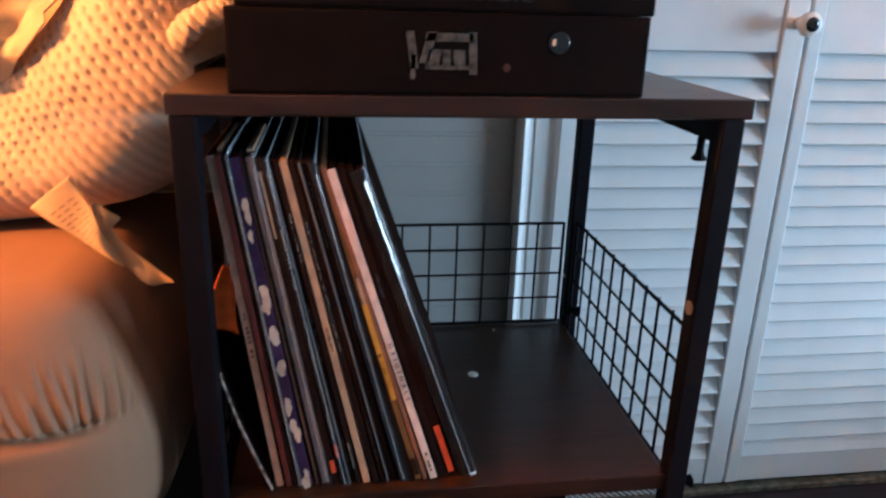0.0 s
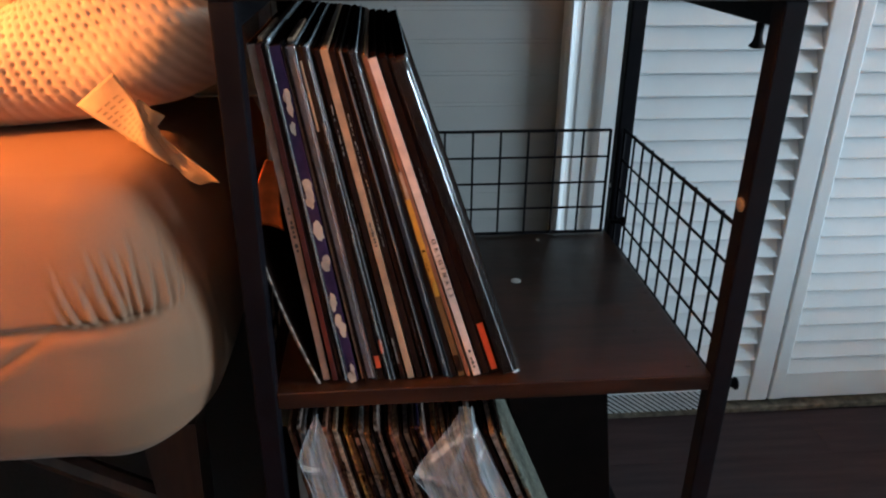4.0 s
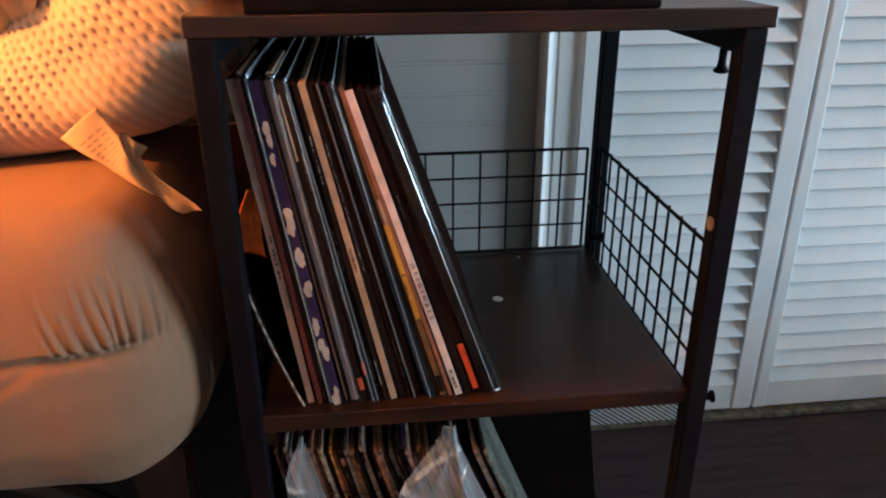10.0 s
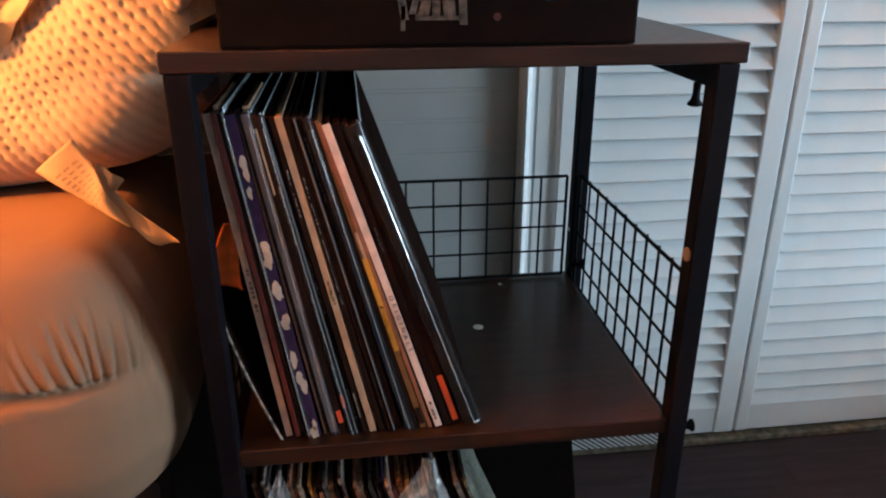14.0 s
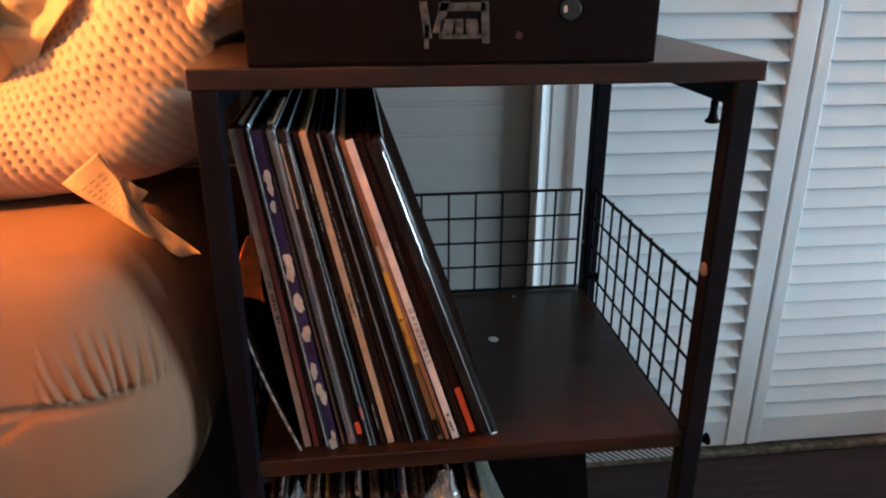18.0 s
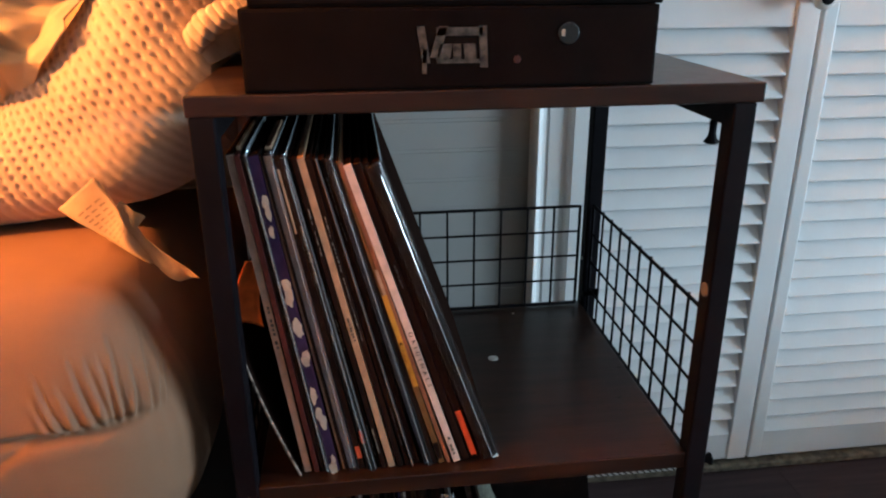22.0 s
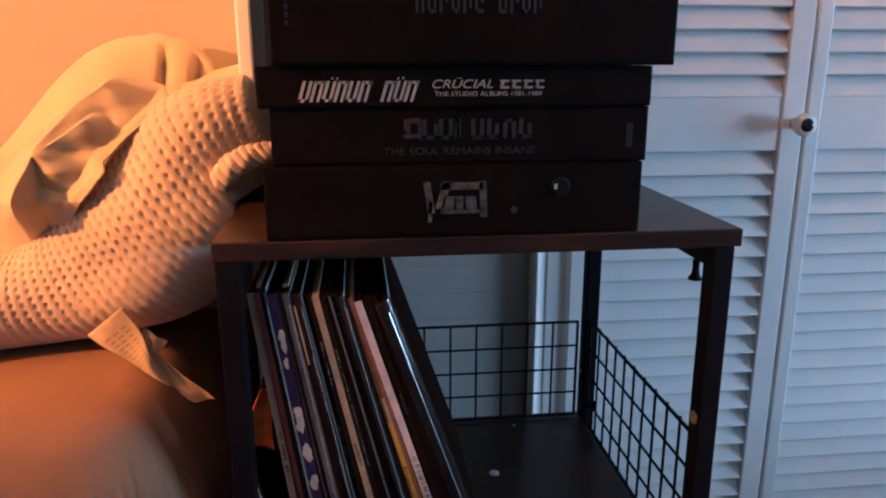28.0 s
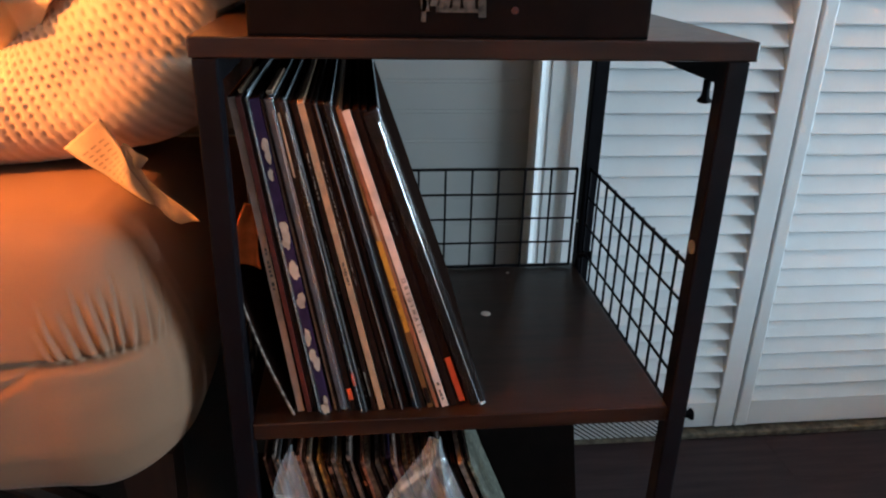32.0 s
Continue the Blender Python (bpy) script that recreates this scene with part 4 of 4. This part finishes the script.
def ribbon(left, right, curl=0.0):
    """A strip of cloth between two edges given as points."""
    l, r = np.array(left), np.array(right)
    k = np.linspace(0, 1, len(l))

    def f(u, v):
        a = [np.interp(v, k, l[:, i]) for i in range(3)]
        b = [np.interp(v, k, r[:, i]) for i in range(3)]
        p = [a[i] + (b[i] - a[i]) * u for i in range(3)]
        return p[0], p[1] - curl * np.sin(np.pi * u) - 0.002 * np.sin(9 * v + 3 * u), p[2]

    return f


leaf_one = ribbon([(-0.148, 0.116, 0.692), (-0.121, 0.109, 0.674), (-0.095, 0.107, 0.654), (-0.072, 0.110, 0.6365)], [(-0.113, 0.121, 0.720), (-0.095, 0.113, 0.692), (-0.0865, 0.108, 0.672), (-0.0705, 0.111, 0.6370)], 0.003)
leaf_two = ribbon([(-0.096, 0.112, 0.668), (-0.075, 0.113, 0.6355), (-0.060, 0.114, 0.620), (-0.049, 0.117, 0.613)], [(-0.093, 0.119, 0.690), (-0.076, 0.119, 0.659), (-0.053, 0.119, 0.637), (-0.031, 0.120, 0.6135)], -0.003)
leaf_three = ribbon([(-0.104, 0.120, 0.682), (-0.085, 0.122, 0.667)], [(-0.096, 0.124, 0.695), (-0.075, 0.125, 0.678)], 0.002)
leaf_four = ribbon([(-0.126, 0.116, 0.677), (-0.104, 0.117, 0.656)], [(-0.110, 0.118, 0.680), (-0.098, 0.118, 0.661)], 0.001)
for leaf in (leaf_one, leaf_two, leaf_three, leaf_four):
    grid_mesh("leaf", leaf, 12, 36, LABELCLOTH, parent=tag, thick=0.0005)
rt = random.Random(8)
bm = bmesh.new()
for k in range(9):
    v0 = 0.16 + 0.055 * k
    for j in range(3):
        u0 = 0.15 + 0.25 * j + rt.uniform(0, 0.05)
        quad = []
        for uu, vv in ((u0, v0), (u0 + rt.uniform(0.1, 0.2), v0), (u0 + 0.17, v0 + 0.02), (u0, v0 + 0.02)):
            p = leaf_one(np.array(uu), np.array(vv))
            quad.append(bm.verts.new((float(p[0]), float(p[1]) - 0.0009, float(p[2]))))
        bm.faces.new(quad)
part("small_print", bm, PRINT, tag, "faded brown print bars")

# ---- the crumpled throw behind the pillow ----
throw = thing("throw_blanket", "crumpled sand coloured cotton throw heaped on the bed", "blanket")


def heap(u, v):
    x = -0.85 + 0.84 * u
    top = smooth_interp(x, np.array([-0.9, -0.6, -0.45, -0.357, -0.318, -0.285, -0.243, -0.204, -0.171, -0.138, -0.101, -0.074, -0.056, -0.035, -0.01]), np.array([0.66, 0.72, 0.78, 0.828, 0.864, 0.907, 0.949, 0.976, 0.985, 0.987, 0.983, 0.974, 0.945, 0.90, 0.86]))
    g = v * 2 - 0.55
    fall = np.where(g < 0, 0.6 * g * g, 0.20 * np.abs(g) ** 1.6)
    fold = 0.006 * np.sin(x * 31 + g * 5) * np.clip(g, 0, 1) + 0.003 * np.sin(x * 83 - g * 9 + 1) * np.clip(g, 0, 1)
    # two pinched pleats: a steep left wall, then a slow return
    deep = 0
    for xc, way, wide, dip in ((-0.129, 0.10, 0.018, 0.020), (-0.096, 0.25, 0.026, 0.034)):
        d = x - xc - way * (0.19 - fall) * 0.3
        deep = deep + dip * np.where(d < 0, np.clip(1 + d / 0.003, 0, 1), np.clip(1 - d / wide, 0, 1)) * np.clip((g - 0.10) / 0.25, 0, 1)
    return x, 0.43 - 0.10 * g - fold + deep, np.maximum(top - fall, 0.66) + 0.4 * fold


def step(x):
    x = np.clip(x, 0, 1)
    return x * x * (3 - 2 * x)


def ridge(x, z, line, high, left, right, soft=1.3):
    """A fold along a line of plan points (x, z): it rises slowly over left and drops over right."""
    best = 0 * x
    for (x0, z0), (x1, z1) in zip(line, line[1:]):
        n = math.hypot(x1 - x0, z1 - z0)
        tx, tz = (x1 - x0) / n, (z1 - z0) / n
        t = np.clip(((x - x0) * tx + (z - z0) * tz) / n, 0, 1)
        ex, ez = x - x0 - t * n * tx, z - z0 - t * n * tz
        d, far = ex * tz - ez * tx, np.hypot(ex, ez)
        side = np.where(d > 0, right, left)
        best = np.maximum(best, np.clip(1 - far / side, 0, 1) ** soft)
    return high * best


def flap(u, v):
    k = np.linspace(0, 1, 9)
    a = [np.interp(u, k, c) for c in ([-0.138, -0.155, -0.184, -0.220, -0.253, -0.293, -0.330, -0.368, -0.408], [0.345, 0.33, 0.31, 0.295, 0.285, 0.285, 0.285, 0.285, 0.285], [0.938, 0.931, 0.908, 0.882, 0.859, 0.832, 0.804, 0.769, 0.727])]
    b = [np.interp(u, k, c) for c in ([-0.102, -0.084, -0.094, -0.115, -0.128, -0.124, -0.150, -0.181, -0.211], [0.32, 0.27, 0.210, 0.180, 0.160, 0.148, 0.150, 0.185, 0.225], [0.927, 0.915, 0.897, 0.875, 0.858, 0.850, 0.820, 0.785, 0.751])]
    p = [a[i] + (b[i] - a[i]) * v for i in range(3)]
    x, z = p[0], p[2]
    hump = ridge(x, z, ((-0.195, 0.862), (-0.168, 0.902), (-0.146, 0.922)), 0.072, 0.050, 0.044, 1.0)
    crest = ridge(x, z, ((-0.150, 0.890), (-0.196, 0.857)), 0.062, 0.026, 0.024, 1.0)
    sail = ridge(x, z, ((-0.196, 0.857), (-0.222, 0.766), (-0.235, 0.72)), 0.066, 0.018, 0.085, 1.0)
    long = ridge(x, z, ((-0.180, 0.905), (-0.262, 0.843), (-0.34, 0.79)), 0.042, 0.060, 0.016, 1.0)
    low = ridge(x, z, ((-0.205, 0.826), (-0.273, 0.767), (-0.32, 0.72)), 0.036, 0.036, 0.020, 1.1)
    wave = 0.0016 * np.sin(x * 140 + z * 90) + 0.0010 * np.sin(z * 260 - x * 120) + fbm(x, z, 0 * x, 16.0) * 0.003
    hold = step(v / 0.12) * (0.35 + 0.65 * step((1.02 - v) / 0.10))
    hold = hold * (0.25 + 0.75 * step(u / 0.14)) * (1 - 0.75 * step((u - 0.72) / 0.22))
    out = (0.008 + np.maximum.reduce([hump, crest, sail, long, low]) + wave) * hold
    return x + 0.05 * out, p[1] - out, z + 0.12 * out


def wedge(u, v):
    x = -0.082 + 0.070 * u
    return x, 0.41 - 0.13 * v, 0.926 + 0.026 * u - 0.05 * np.clip((v - 0.6) / 0.4, 0, 1) ** 1.7 + 0.002 * np.sin(9 * u + 5 * v)


def tail(u, v):
    x = -0.076 + 0.052 * u
    return x, 0.428 + 0.056 * u + 0.006 * v, 0.9715 - 0.008 * u - 0.055 * v + 0.0015 * np.sin(7 * u)


grid_mesh("tail", tail, 20, 20, DRAPE, parent=throw, thick=0.002)
grid_mesh("corner", wedge, 24, 24, DRAPE, parent=throw, thick=0.002)
grid_mesh("cloth", heap, 180, 70, DRAPE, parent=throw, thick=0.002)
grid_mesh("fold", flap, 200, 140, DRAPE, parent=throw, thick=0.002)
part("knot", lathe(((0.004, 0), (0.016, 0.003), (0.018, 0.008), (0.010, 0.013), (0.002, 0.014)), Matrix.Translation((-0.134, 0.44, 0.976)) @ pose(0, 0, 0, 10, 8, 0), 18), DRAPE, throw, smooth=True)

# ---- floor boards ----
floor = bpy.data.objects["floor"]
row = 0
y = 0.505
bm0 = None
while y > -1.6:
    x = -1.6 + 0.37 * (row % 3)
    while x < 2.6:
        if bm0 is None:
            bm0 = mesh_of(box(0.0002, 0.0002, -0.004, 1.2498, 0.1198, 0.0, 0.0004, 1), "floor_board", FLOOR)
        ob = new("floor_board", bm0)
        ob.parent = floor
        ob.location = (x, y - 0.12, 0.0)
        x += 1.25
    y -= 0.12
    row += 1
